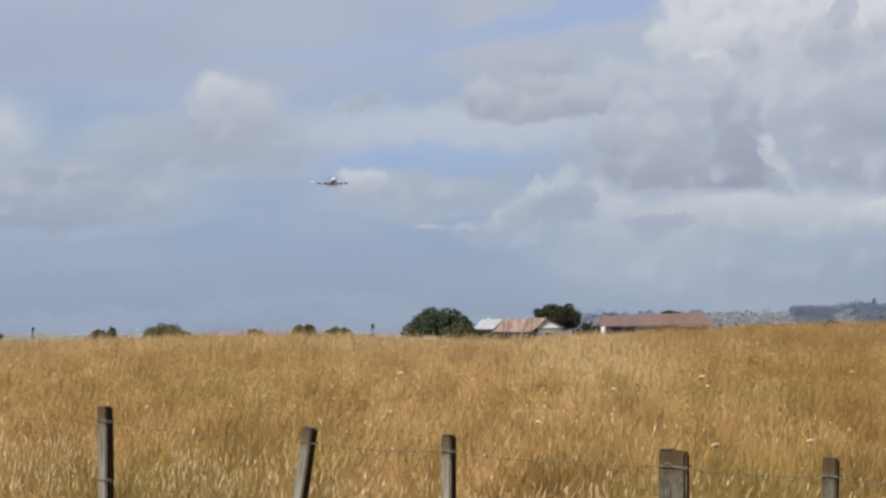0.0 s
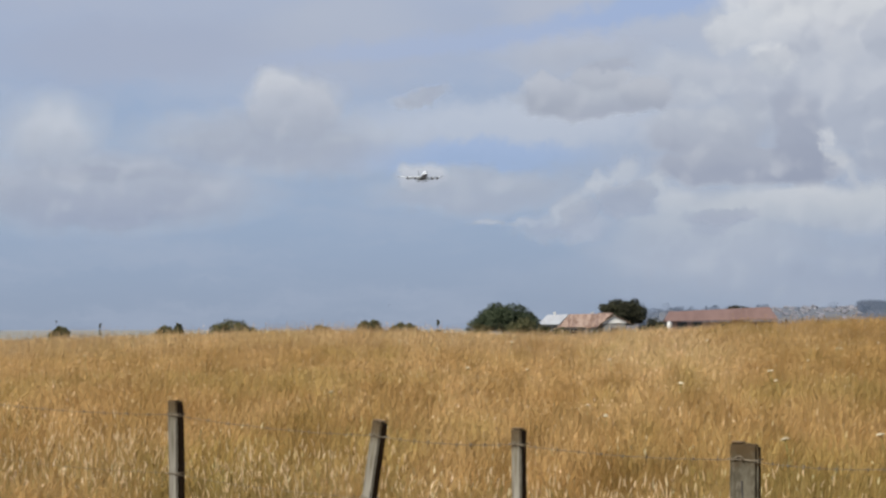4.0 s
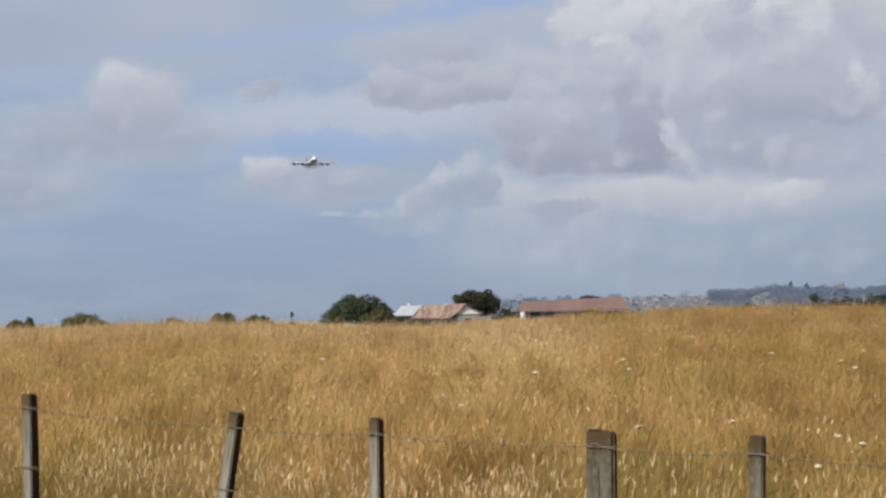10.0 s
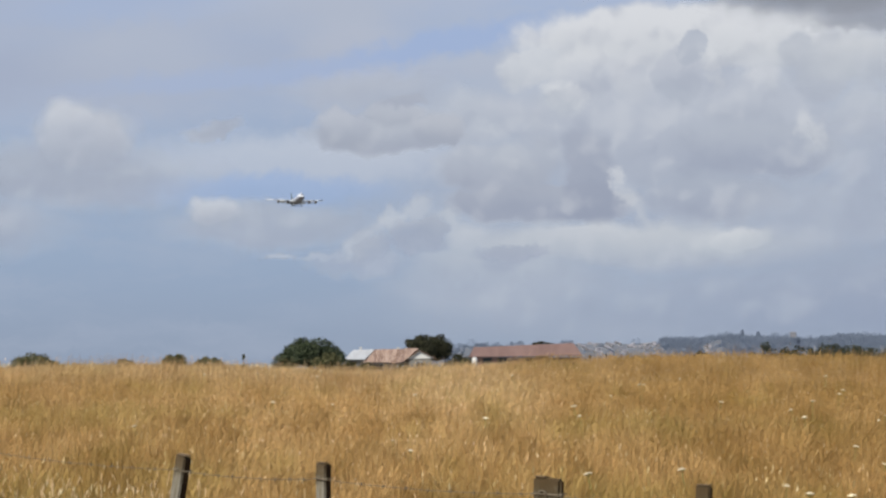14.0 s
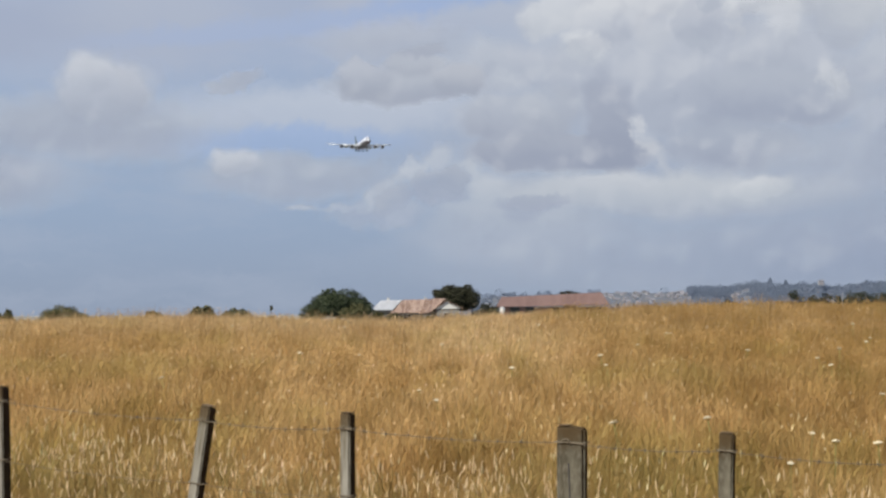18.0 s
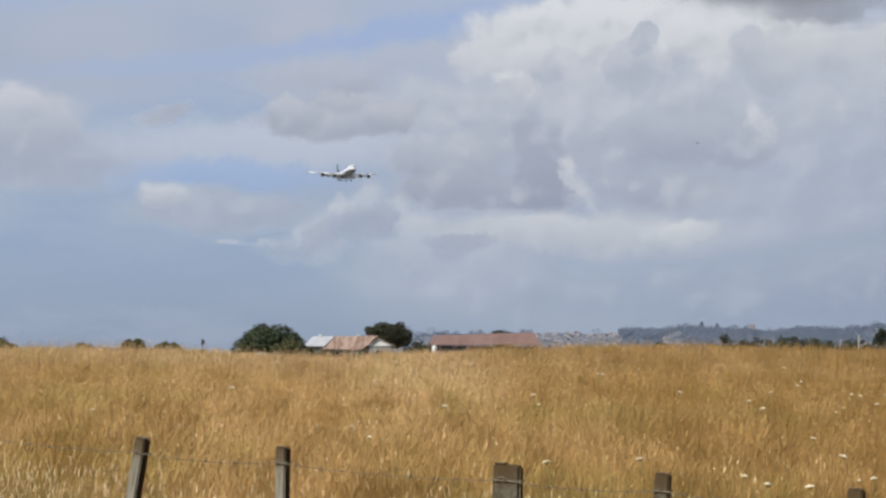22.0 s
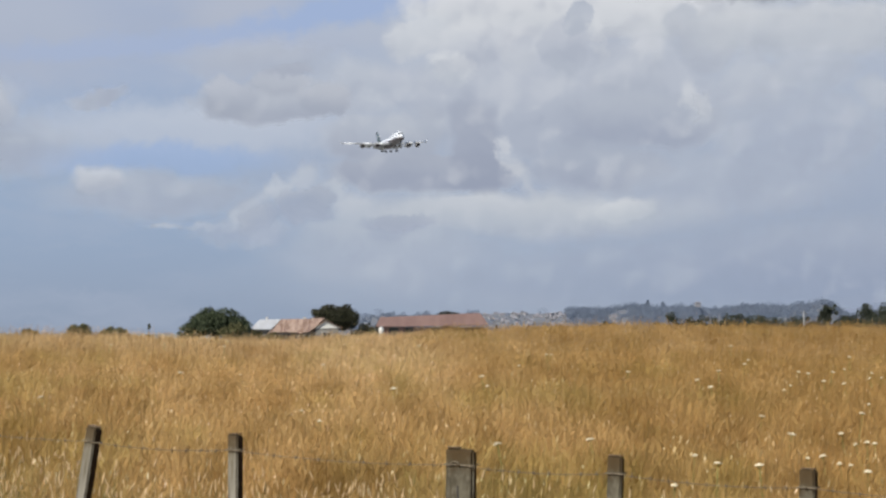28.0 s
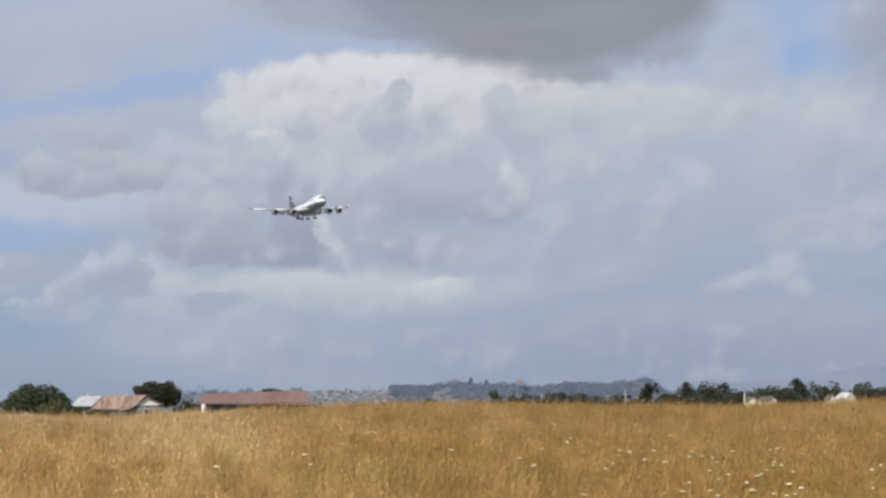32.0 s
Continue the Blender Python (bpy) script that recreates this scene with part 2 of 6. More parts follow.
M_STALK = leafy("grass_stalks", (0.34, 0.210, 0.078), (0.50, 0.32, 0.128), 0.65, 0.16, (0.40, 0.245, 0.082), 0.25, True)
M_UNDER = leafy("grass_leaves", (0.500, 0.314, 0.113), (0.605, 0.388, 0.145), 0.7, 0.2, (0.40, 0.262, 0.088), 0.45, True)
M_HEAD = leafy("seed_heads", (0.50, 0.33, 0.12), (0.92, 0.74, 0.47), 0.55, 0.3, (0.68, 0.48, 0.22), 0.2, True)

M_EAR = leafy("ripe_ears", (0.58, 0.40, 0.19), (0.95, 0.76, 0.49), 0.55, 0.3, None, 0.2)
M_STRAW = leafy("tuft_stalks", (0.22, 0.175, 0.055), (0.37, 0.27, 0.100), 0.65, 0.3, None, 0.2)
M_PLUME = leafy("crest_plumes", (0.34, 0.235, 0.120), (0.52, 0.38, 0.21), 0.7, 0.3, None, 0.3)
M_PALE = leafy("pale_panicles", (0.56, 0.39, 0.185), (0.78, 0.58, 0.315), 0.7, 0.3, None, 0.35)


def turf():
    m, t, b = material("dry_turf", 0.95)
    geo = t.nodes.new("ShaderNodeNewGeometry")
    sp = t.nodes.new("ShaderNodeSeparateXYZ")
    link(t, geo.outputs["Position"], sp.inputs[0])
    n1 = noise_at(t, geo.outputs["Position"], 0.12, 5, 0.6)
    n2 = noise_at(t, geo.outputs["Position"], 3.0, 4, 0.65)
    col = mixc(t, ramp01(t, n1, 0.35, 0.65), (0.30, 0.19, 0.065, 1), (0.22, 0.13, 0.042, 1))
    col = mixc(t, ramp01(t, n2, 0.45, 0.75, 0.6), col, (0.14, 0.09, 0.03, 1))
    # flat land past the pasture: paddocks and mud, greyed by haze in the colour
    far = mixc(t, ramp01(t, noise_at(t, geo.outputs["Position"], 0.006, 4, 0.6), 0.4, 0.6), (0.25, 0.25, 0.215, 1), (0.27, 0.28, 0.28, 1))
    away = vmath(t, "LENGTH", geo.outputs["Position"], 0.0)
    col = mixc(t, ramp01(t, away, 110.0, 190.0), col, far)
    link(t, col, b.inputs["Base Color"])
    bump(t, b, n2, 0.8, 0.06)
    return m


M_SOIL = turf()
M_WOOD = worn("weathered_timber", (0.275, 0.265, 0.232), (0.155, 0.142, 0.108), 20.0, 0.9, fine=90, stretch=(1, 1, 0.10), strength=0.12, dist=0.002, c=(0.085, 0.070, 0.048), each=0.25)
M_WOOD.node_tree.nodes["Principled BSDF"].inputs["Specular IOR Level"].default_value = 0.06
# dark yard timber; on fence posts it paints the shade of the unlit faces
M_DARKWOOD_SHADE = worn("dark_and_shaded_timber", (0.050, 0.034, 0.021), (0.030, 0.021, 0.014), 16.0, 0.9, fine=70, stretch=(1, 1, 0.12), strength=0.2, dist=0.003, c=(0.085, 0.062, 0.040))
M_DARKWOOD_SHADE.node_tree.nodes["Principled BSDF"].inputs["Specular IOR Level"].default_value = 0.06


def lichened(m):
    """Brown growth over the uppermost hand's width of a post."""
    t = m.node_tree
    b = t.nodes["Principled BSDF"]
    tc = t.nodes.new("ShaderNodeTexCoord")
    sp = t.nodes.new("ShaderNodeSeparateXYZ")
    link(t, tc.outputs["Object"], sp.inputs[0])
    spots = noise_at(t, tc.outputs["Object"], 38.0, 4, 0.65)
    top = ramp01(t, mth(t, "ADD", sp.outputs[2], mth(t, "MULTIPLY", spots, 0.11)), -0.06, 0.04, 0.85)
    link(t, mixc(t, top, b.inputs["Base Color"].links[0].from_socket, (0.075, 0.050, 0.024, 1)), b.inputs["Base Color"])


lichened(M_WOOD)
M_WOODDARK = worn("brown_timber", (0.155, 0.143, 0.108), (0.070, 0.060, 0.042), 13.0, 0.9, fine=60, stretch=(1, 1, 0.35), strength=0.5, dist=0.006, c=(0.25, 0.235, 0.185), each=0.2)
M_WOODDARK.node_tree.nodes["Principled BSDF"].inputs["Specular IOR Level"].default_value = 0.06
lichened(M_WOODDARK)
M_WOODTOP = worn("end_grain", (0.27, 0.185, 0.10), (0.13, 0.09, 0.05), 12, 0.95, strength=0.6)
M_WIRE = plain("galvanised_wire", (0.20, 0.165, 0.115), 0.7, 0.3)
M_UMBEL = leafy("umbel_florets", (0.62, 0.54, 0.37), (0.86, 0.78, 0.58), 0.8)
M_GREENSTEM = leafy("green_stem", (0.14, 0.17, 0.05), (0.25, 0.27, 0.08), 0.7)
M_BARK = worn("bark", (0.11, 0.085, 0.06), (0.06, 0.05, 0.04), 1.2, 0.95, strength=0.8, dist=0.05)
M_LEAF = leafy("broad_leaves", (0.018, 0.028, 0.014), (0.074, 0.092, 0.046), 0.6, 0.4)
M_PINE = leafy("needles", (0.018, 0.019, 0.010), (0.052, 0.052, 0.026), 0.7, 0.4)
M_SHRUB = leafy("scrub_leaves", (0.06, 0.065, 0.028), (0.14, 0.13, 0.06), 0.75, 0.6)
# woods on the town hill: distance haze mixed into the leaf colour
M_FAR = leafy("hazed_leaves", (0.230, 0.275, 0.352), (0.285, 0.330, 0.405), 0.95, 0.02, None, 0.5)
M_NEARFAR = leafy("belt_leaves", (0.028, 0.034, 0.026), (0.062, 0.070, 0.046), 0.9, 0.05)
M_RUST = worn("rusted_iron", (0.35, 0.245, 0.190), (0.16, 0.090, 0.062), 0.9, 0.8, fine=5, stretch=(1.6, 0.25, 0.25), strength=0.25, c=(0.54, 0.46, 0.41))
M_REDROOF = worn("faded_red_iron", (0.205, 0.126, 0.108), (0.165, 0.098, 0.083), 0.4, 0.75, fine=4, stretch=(1.5, 0.3, 0.3), strength=0.2, c=(0.24, 0.165, 0.145))
M_WHITEROOF = worn("white_painted_iron", (0.47, 0.49, 0.52), (0.40, 0.41, 0.43), 0.6, 0.5, fine=4, stretch=(1.6, 0.3, 0.3), strength=0.1, c=(0.34, 0.33, 0.32))
M_CREAM = worn("cream_weatherboard", (0.80, 0.74, 0.62), (0.72, 0.66, 0.54), 0.8, 0.7, strength=0.2, c=(0.62, 0.56, 0.46))
M_BOARD = worn("white_weatherboard", (0.72, 0.71, 0.68), (0.62, 0.61, 0.57), 0.8, 0.7, strength=0.2, c=(0.52, 0.5, 0.46))
M_GREYWALL = worn("grey_board", (0.24, 0.23, 0.21), (0.17, 0.16, 0.15), 0.8, 0.85, strength=0.3)
M_GLASS = plain("window_glass", (0.03, 0.035, 0.04), 0.1)
# hill, range and town: blue-grey haze is part of these base colours
M_HILL = worn("hazed_hillside", (0.128, 0.141, 0.168), (0.140, 0.151, 0.172), 0.006, 1.0, fine=0.05, strength=0.0, c=(0.116, 0.131, 0.162))
M_RIDGE = worn("hazed_range", (0.166, 0.200, 0.275), (0.174, 0.208, 0.282), 0.002, 1.0, strength=0.0, c=(0.152, 0.188, 0.262))
M_TOWNWALL = worn("hazed_house_wall", (0.37, 0.36, 0.365), (0.31, 0.305, 0.32), 0.3, 0.8, strength=0.0, c=(0.27, 0.265, 0.28), each=0.3)
M_TOWNROOF = worn("hazed_roofing", (0.27, 0.262, 0.285), (0.24, 0.24, 0.27), 0.3, 0.8, strength=0.0, c=(0.29, 0.255, 0.265), each=0.25)
M_DARKROOF = worn("brown_tile_roofing", (0.120, 0.104, 0.094), (0.090, 0.078, 0.072), 0.5, 0.8, fine=3, strength=0.2, c=(0.15, 0.125, 0.11))
M_PALEROOF = worn("pale_painted_roofing", (0.62, 0.61, 0.60), (0.52, 0.51, 0.50), 0.5, 0.7, fine=3, strength=0.2, c=(0.42, 0.41, 0.41))
M_SLAT = plain("slat_grey", (0.66, 0.68, 0.71), 0.35, 0.1, 0.06, 0.3)
# far town panes, lightened for the same painted haze
M_FARGLASS = plain("hazy_panes", (0.29, 0.30, 0.335), 0.6)
M_PAINT = plain("aircraft_white", (0.68, 0.71, 0.76), 0.3, 0.0, 0.04, 0.2)
# grey belly paint, darkened further to stand for the underside's shade
M_BELLY = plain("aircraft_grey", (0.098, 0.086, 0.094), 0.45, 0.0, 0.1, 0.3)
M_WING = plain("bare_wing_grey", (0.46, 0.47, 0.49), 0.38, 0.1, 0.1, 0.3)
# tail and nacelle colours are lifted to include distance haze
M_TAIL = plain("dark_teal_paint", (0.075, 0.105, 0.115), 0.35, 0.0, 0.1, 0.3)
M_ENGINE = plain("nacelle_grey", (0.17, 0.165, 0.175), 0.45, 0.2, 0.1, 0.6)
M_BLACK = plain("intake_black", (0.040, 0.038, 0.042), 0.6)
M_TYRE = plain("tyre_rubber", (0.02, 0.02, 0.02), 0.85)
M_STEEL = plain("gear_steel", (0.32, 0.30, 0.29), 0.45, 0.5)
M_POLE = plain("pale_pole", (0.58, 0.57, 0.54), 0.8)
M_BIRD = plain("dark_feathers", (0.025, 0.022, 0.02), 0.8)

# ---------------------------------------------------------------- helpers for shapes


def part(name, bm, mat, parent, label=""):
    me = bpy.data.meshes.new(name)
    bm.to_mesh(me)
    bm.free()
    for m in (mat if isinstance(mat, (list, tuple)) else [mat]):
        me.materials.append(m)
    ob = new(name, me)
    ob.parent = parent
    if label:
        tagged(ob, label)
    return ob


def shared(name, me, parent, m):
    ob = new(name, me)
    ob.parent = parent
    ob.matrix_basis = m
    return ob


def box(bm, sx, sy, sz, x=0, y=0, z=0, m=None, bev=0.0):
    """A box standing on z, centred on x and y."""
    r = bmesh.ops.create_cube(bm, size=1.0)
    vs = r["verts"]
    bmesh.ops.transform(bm, matrix=(m or Matrix()) @ Matrix.Translation((x, y, z + sz / 2)) @ Matrix.Diagonal((sx, sy, sz, 1)), verts=vs)
    if bev:
        es = list({e for v in vs for e in v.link_edges})
        bmesh.ops.bevel(bm, geom=es, offset=bev, segments=2, affect="EDGES")


def loft(bm, rings, cap=True, smooth=True):
    vs = [[bm.verts.new(p) for p in r] for r in rings]
    k = len(vs[0])
    for a, b in zip(vs, vs[1:]):
        for i in range(k):
            f = bm.faces.new((a[i], a[(i + 1) % k], b[(i + 1) % k], b[i]))
            f.smooth = smooth
    if cap:
        bm.faces.new(vs[0][::-1])
        bm.faces.new(vs[-1])
    bmesh.ops.recalc_face_normals(bm, faces=bm.faces[:])
    return vs


def tube(bm, pts, radii, k=8, cap=True):
    rings = []
    for i, p in enumerate(pts):
        d = (Vector(pts[min(i + 1, len(pts) - 1)]) - Vector(pts[max(i - 1, 0)])).normalized()
        x = d.orthogonal().normalized()
        y = d.cross(x)
        rings.append([Vector(p) + (x * math.cos(2 * math.pi * j / k) + y * math.sin(2 * math.pi * j / k)) * radii[i] for j in range(k)])
    loft(bm, rings, cap)


def sheet(name, verts, faces, mat, smooth=False):
    """A mesh from arrays: verts (n, 3), faces (m, k)."""
    me = bpy.data.meshes.new(name)
    n, k = faces.shape
    me.vertices.add(len(verts))
    me.vertices.foreach_set("co", np.ascontiguousarray(verts, dtype=np.float32).ravel())
    me.loops.add(n * k)
    me.loops.foreach_set("vertex_index", np.ascontiguousarray(faces, dtype=np.int32).ravel())
    me.polygons.add(n)
    me.polygons.foreach_set("loop_start", np.arange(0, n * k, k, dtype=np.int32))
    me.polygons.foreach_set("use_smooth", np.full(n, smooth))
    me.update(calc_edges=True)
    me.materials.append(mat)
    return new(name, me)

# ---------------------------------------------------------------- ground
CREST = 70.0


def ease(a, b, x):
    t = np.clip((x - a) / (b - a), 0, 1)
    return t * t * (3 - 2 * t)


def crest_line(u):
    """Apparent rise of the grassy crest, in the units of the sky map."""
    return -22 + 17 * ease(-1250, -500, u) - 7 * ease(-450, -150, u) + 29 * ease(-160, 500, u) - 4 * ease(600, 720, u) + 11 * ease(900, 1260, u)


def ground_z(x, y):
    x, y = np.asarray(x, float), np.asarray(y, float)
    u = np.arctan2(x, np.maximum(y, 1e-3)) * ONE
    top = EYE + crest_line(u) * CREST / ONE - 0.52
    rise = np.clip((y - 8.0) / (CREST - 8.0), 0, 1)
    z = 0.10 - 0.028 * np.clip(x, -8, 8) * (1 - rise) + (top - 0.10) * (0.55 * rise + 0.45 * rise * rise * (3 - 2 * rise))
    z = z + ease(4, 20, y) * 0.05 * np.sin(x * 0.31 + 0.7 * np.sin(y * 0.23)) * np.sin(y * 0.19 + 1.0) * (1 - ease(55, 75, y))
    over = ease(CREST, 240, y)
    return z * (1 - over) + 0.3 * over


def build_ground():
    rad = np.concatenate([np.linspace(0.0, 90, 91), np.geomspace(95, 4950, 50)])
    ang = np.linspace(0, 2 * np.pi, 241)[:-1]
    rr, aa = np.meshgrid(rad, ang, indexing="ij")
    x, y = rr * np.sin(aa), rr * np.cos(aa)
    z = ground_z(x, y)
    n, k = rr.shape
    idx = np.arange(n * k).reshape(n, k)
    q = np.stack([idx[:-1], np.roll(idx, -1, 1)[:-1], np.roll(idx, -1, 1)[1:], idx[1:]], -1).reshape(-1, 4)[:, ::-1]
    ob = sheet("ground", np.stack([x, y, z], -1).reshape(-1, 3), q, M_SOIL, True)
    tagged(ob, "dry golden pasture rising to a low crest", "ground", kind="structure")


build_ground()

# ---------------------------------------------------------------- drifting clouds


def cloud_material(name, fill, opaque, heaps):
    m = bpy.data.materials.new(name)
    m.use_nodes = True
    t = m.node_tree
    t.nodes.clear()
    tc = t.nodes.new("ShaderNodeTexCoord")
    az, el, frayed, soft = sky_map(t, tc.outputs["Object"])
    c = {"tree": t, "frayed": frayed, "clean": soft, "alpha": None, "col": lin(187, 193, 204)}
    if not opaque:
        c["billows"] = billows(t, soft)
    if opaque:
        air = mixc(t, ramp01(t, el, -0.5, 2.6), lin(147, 160, 181), lin(153, 172, 198))
        air = mixc(t, ramp01(t, el, 2.6, 7.0), air, lin(160, 181, 217))
        streak = ramp01(t, noise_at(t, vmath(t, "MULTIPLY", frayed, (0.35, 1.6, 1.0)), 0.8, 4, 0.6), 0.42, 0.70, 0.35)
        air = mixc(t, streak, air, lin(170, 180, 199))
        veil = ramp01(t, noise_at(t, vmath(t, "MULTIPLY", frayed, (0.35, 1.0, 1.0)), 0.55, 5, 0.6), 0.36, 0.68, 0.55)
        c["col"] = mixc(t, mth(t, "MULTIPLY", veil, ramp01(t, el, 1.6, 3.8)), air, lin(183, 191, 207))
    else:
        c["alpha"] = 0.0
    fill(c)
    # billows: lit and shaded sides of many heaps
    col = c["col"]
    if heaps:
        here = noise_at(t, soft, 0.75, 3, 0.45)
        sunward = noise_at(t, vmath(t, "ADD", soft, (-0.12, 0.18, 0.0)), 0.75, 3, 0.45)
        heads = mth(t, "SUBTRACT", cells(t, vmath(t, "ADD", soft, (-0.12, 0.18, 0.0)), 1.25, 1.0), cells(t, soft, 1.25, 1.0))
        heap = mth(t, "ADD", mth(t, "SUBTRACT", here, sunward), mth(t, "MULTIPLY", heads, 0.32))
        col = mixc(t, ramp01(t, heap, 0.0, 0.17, heaps), col, lin(216, 219, 224))
        col = mixc(t, ramp01(t, heap, 0.0, -0.17, heaps * 0.9), col, lin(150, 158, 177))
    edge = mth(t, "MULTIPLY", ramp01(t, mth(t, "ABSOLUTE", mth(t, "SUBTRACT", az, 1.0)), 19.0, 15.0), ramp01(t, el, 10.5, 8.6))
    glow = t.nodes.new("ShaderNodeEmission")
    link(t, col, glow.inputs[0])
    glow.inputs[1].default_value = 0.98
    thru = t.nodes.new("ShaderNodeBsdfTransparent")
    mx = t.nodes.new("ShaderNodeMixShader")
    link(t, edge if opaque else mth(t, "MULTIPLY", c["alpha"], edge), mx.inputs[0])
    link(t, thru.outputs[0], mx.inputs[1]), link(t, glow.outputs[0], mx.inputs[2])
    out = t.nodes.new("ShaderNodeOutputMaterial")
    link(t, mx.outputs[0], out.inputs[0])
    return m


def banks(c):
    # broad fields of thin grey vapour
    puff(c, 7.2, 4.0, 8.2, 2.5, (182, 190, 204), (163, 174, 194), 0.82, 0.5)
    puff(c, -6.5, 5.6, 6.5, 1.3, (171, 180, 199), (168, 178, 199), 0.7, 0.6)
    puff(c, -8.6, 4.9, 2.4, 0.5, (164, 174, 196), (164, 174, 196), 0.6, 0.7, 4)
    puff(c, -5.0, 5.2, 1.4, 0.8, (182, 189, 203), (175, 183, 200), 0.55, 0.7)
    puff(c, -1.2, 5.4, 0.9, 0.8, (186, 191, 203), (176, 183, 199), 0.6, 0.6)
    puff(c, -2.0, 3.62, 2.8, 0.42, (191, 199, 213), (185, 194, 210), 0.8, 0.6)
    puff(c, -2.9, 3.08, 2.2, 0.26, BLUE, (156, 178, 213), 0.75, 0.6)
    puff(c, 0.6, 5.70, 2.4, 0.24, (159, 179, 215), (159, 179, 215), 0.85, 0.7, 11)
    puff(c, -3.2, 5.02, 2.6, 0.20, (164, 181, 213), (164, 181, 213), 0.6, 0.7, 5)
    puff(c, 12.3, 6.20, 1.0, 0.34, (150, 176, 218), (155, 180, 218), 0.9, 0.5)
    puff(c, -4.5, 6.3, 2.6, 0.30, (163, 182, 215), (163, 182, 215), 0.5, 0.6, 5)
    puff(c, -0.4, 6.75, 3.4, 0.62, (184, 190, 204), (178, 186, 202), 0.75, 0.7, 10)
    puff(c, 0.2, 5.15, 1.9, 0.22, (181, 189, 205), (178, 186, 203), 0.6, 0.7, 6)
    # grey rain haze low in the east
    puff(c, 10.5, 1.5, 4.6, 0.8, (158, 169, 189), (150, 163, 187), 0.7, 0.8)


def mass(c):
    # great eastern mass: bright crown
    puff(c, 4.9, 5.72, 3.3, 0.62, (220, 222, 226), (204, 208, 214), 0.94, 0.22, 0, 0.4)
    puff(c, 2.15, 5.30, 0.70, 0.42, (210, 214, 220), (192, 198, 207), 0.88, 0.32, 20, 0.35)
    puff(c, 3.0, 4.95, 0.90, 0.62, (213, 216, 221), (190, 196, 206), 0.9, 0.35, 0, 0.4)
    puff(c, 4.6, 4.2, 3.1, 1.15, (188, 194, 206), (170, 178, 194), 0.85, 0.3, 0, 0.4)
    puff(c, 2.62, 4.70, 0.42, 0.30, (218, 221, 225), (192, 198, 207), 0.85, 0.4, -15, 0.25)
    puff(c, 3.9, 5.05, 0.36, 0.42, (210, 213, 219), (194, 199, 208), 0.8, 0.45, 10, 0.25)
    puff(c, 1.20, 4.30, 1.0, 0.48, (188, 194, 205), (172, 179, 194), 0.75, 0.5, 0, 0.3)
    puff(c, 1.30, 4.05, 0.40, 0.22, (203, 208, 215), (188, 194, 205), 0.6, 0.7, -30, 0.25)
    puff(c, 1.75, 4.45, 0.50, 0.30, (192, 197, 208), (178, 185, 198), 0.75, 0.5, 0, 0.3)
    # two towers standing before it
    puff(c, 4.70, 5.02, 0.44, 0.60, (190, 195, 206), (176, 183, 196), 0.85, 0.2, -6, 0.4)
    puff(c, 4.90, 5.58, 0.26, 0.34, (181, 188, 201), (178, 185, 198), 0.88, 0.18, -24, 0.2)
    puff(c, 5.30, 5.22, 0.10, 0.40, (214, 217, 222), (204, 208, 214), 0.7, 0.5, 6, 0.15)
    puff(c, 6.32, 5.42, 0.16, 0.34, (216, 219, 223), (206, 210, 216), 0.75, 0.5, -10, 0.15)
    puff(c, 6.78, 5.50, 0.36, 0.36, (187, 193, 204), (182, 188, 200), 0.9, 0.2, -12, 0.25)
    puff(c, 7.10, 5.36, 0.26, 0.24, (190, 196, 206), (184, 190, 202), 0.85, 0.25, 0, 0.2)
    puff(c, 7.15, 5.10, 0.52, 0.55, (190, 196, 207), (174, 181, 195), 0.88, 0.25, 0, 0.25)
    puff(c, 6.10, 5.02, 0.34, 0.40, (211, 214, 220), (194, 199, 208), 0.85, 0.4, 10, 0.25)
    puff(c, 5.75, 4.55, 0.60, 0.42, (186, 192, 204), (172, 179, 193), 0.75, 0.35, 0, 0.3)
    puff(c, 6.1, 3.78, 1.55, 0.56, (178, 185, 198), (160, 168, 186), 0.9, 0.25, 0, 0.35)
    puff(c, 6.90, 4.15, 0.15, 0.34, (212, 215, 220), (200, 205, 212), 0.75, 0.6, 14, 0.15)
    puff(c, 7.9, 4.4, 0.7, 0.5, (192, 198, 208), (174, 181, 196), 0.75, 0.4, 0, 0.3)
    # its grey base
    puff(c, 1.4, 3.45, 1.1, 0.52, (180, 187, 200), (164, 171, 187), 0.9, 0.3, 0, 0.3)
    puff(c, 2.3, 2.88, 1.8, 0.38, (168, 175, 190), (154, 162, 181), 0.95, 0.2, 0, 0.25)
    puff(c, 2.0, 3.62, 0.60, 0.40, (190, 196, 206), (170, 177, 191), 0.8, 0.35, 0, 0.3)
    puff(c, 3.10, 3.30, 0.48, 0.95, (165, 172, 188), (152, 160, 179), 0.9, 0.22, 8, 0.25)
    puff(c, 5.2, 2.95, 1.2, 0.45, (170, 178, 193), (160, 168, 186), 0.85, 0.35, 0, 0.3)
    puff(c, 3.82, 2.92, 0.13, 0.62, (206, 210, 216), (196, 201, 209), 0.66, 0.75, 38, 0.15)
    puff(c, 3.55, 3.30, 0.15, 0.22, (214, 217, 222), (204, 208, 215), 0.8, 0.5, 10, 0.12)


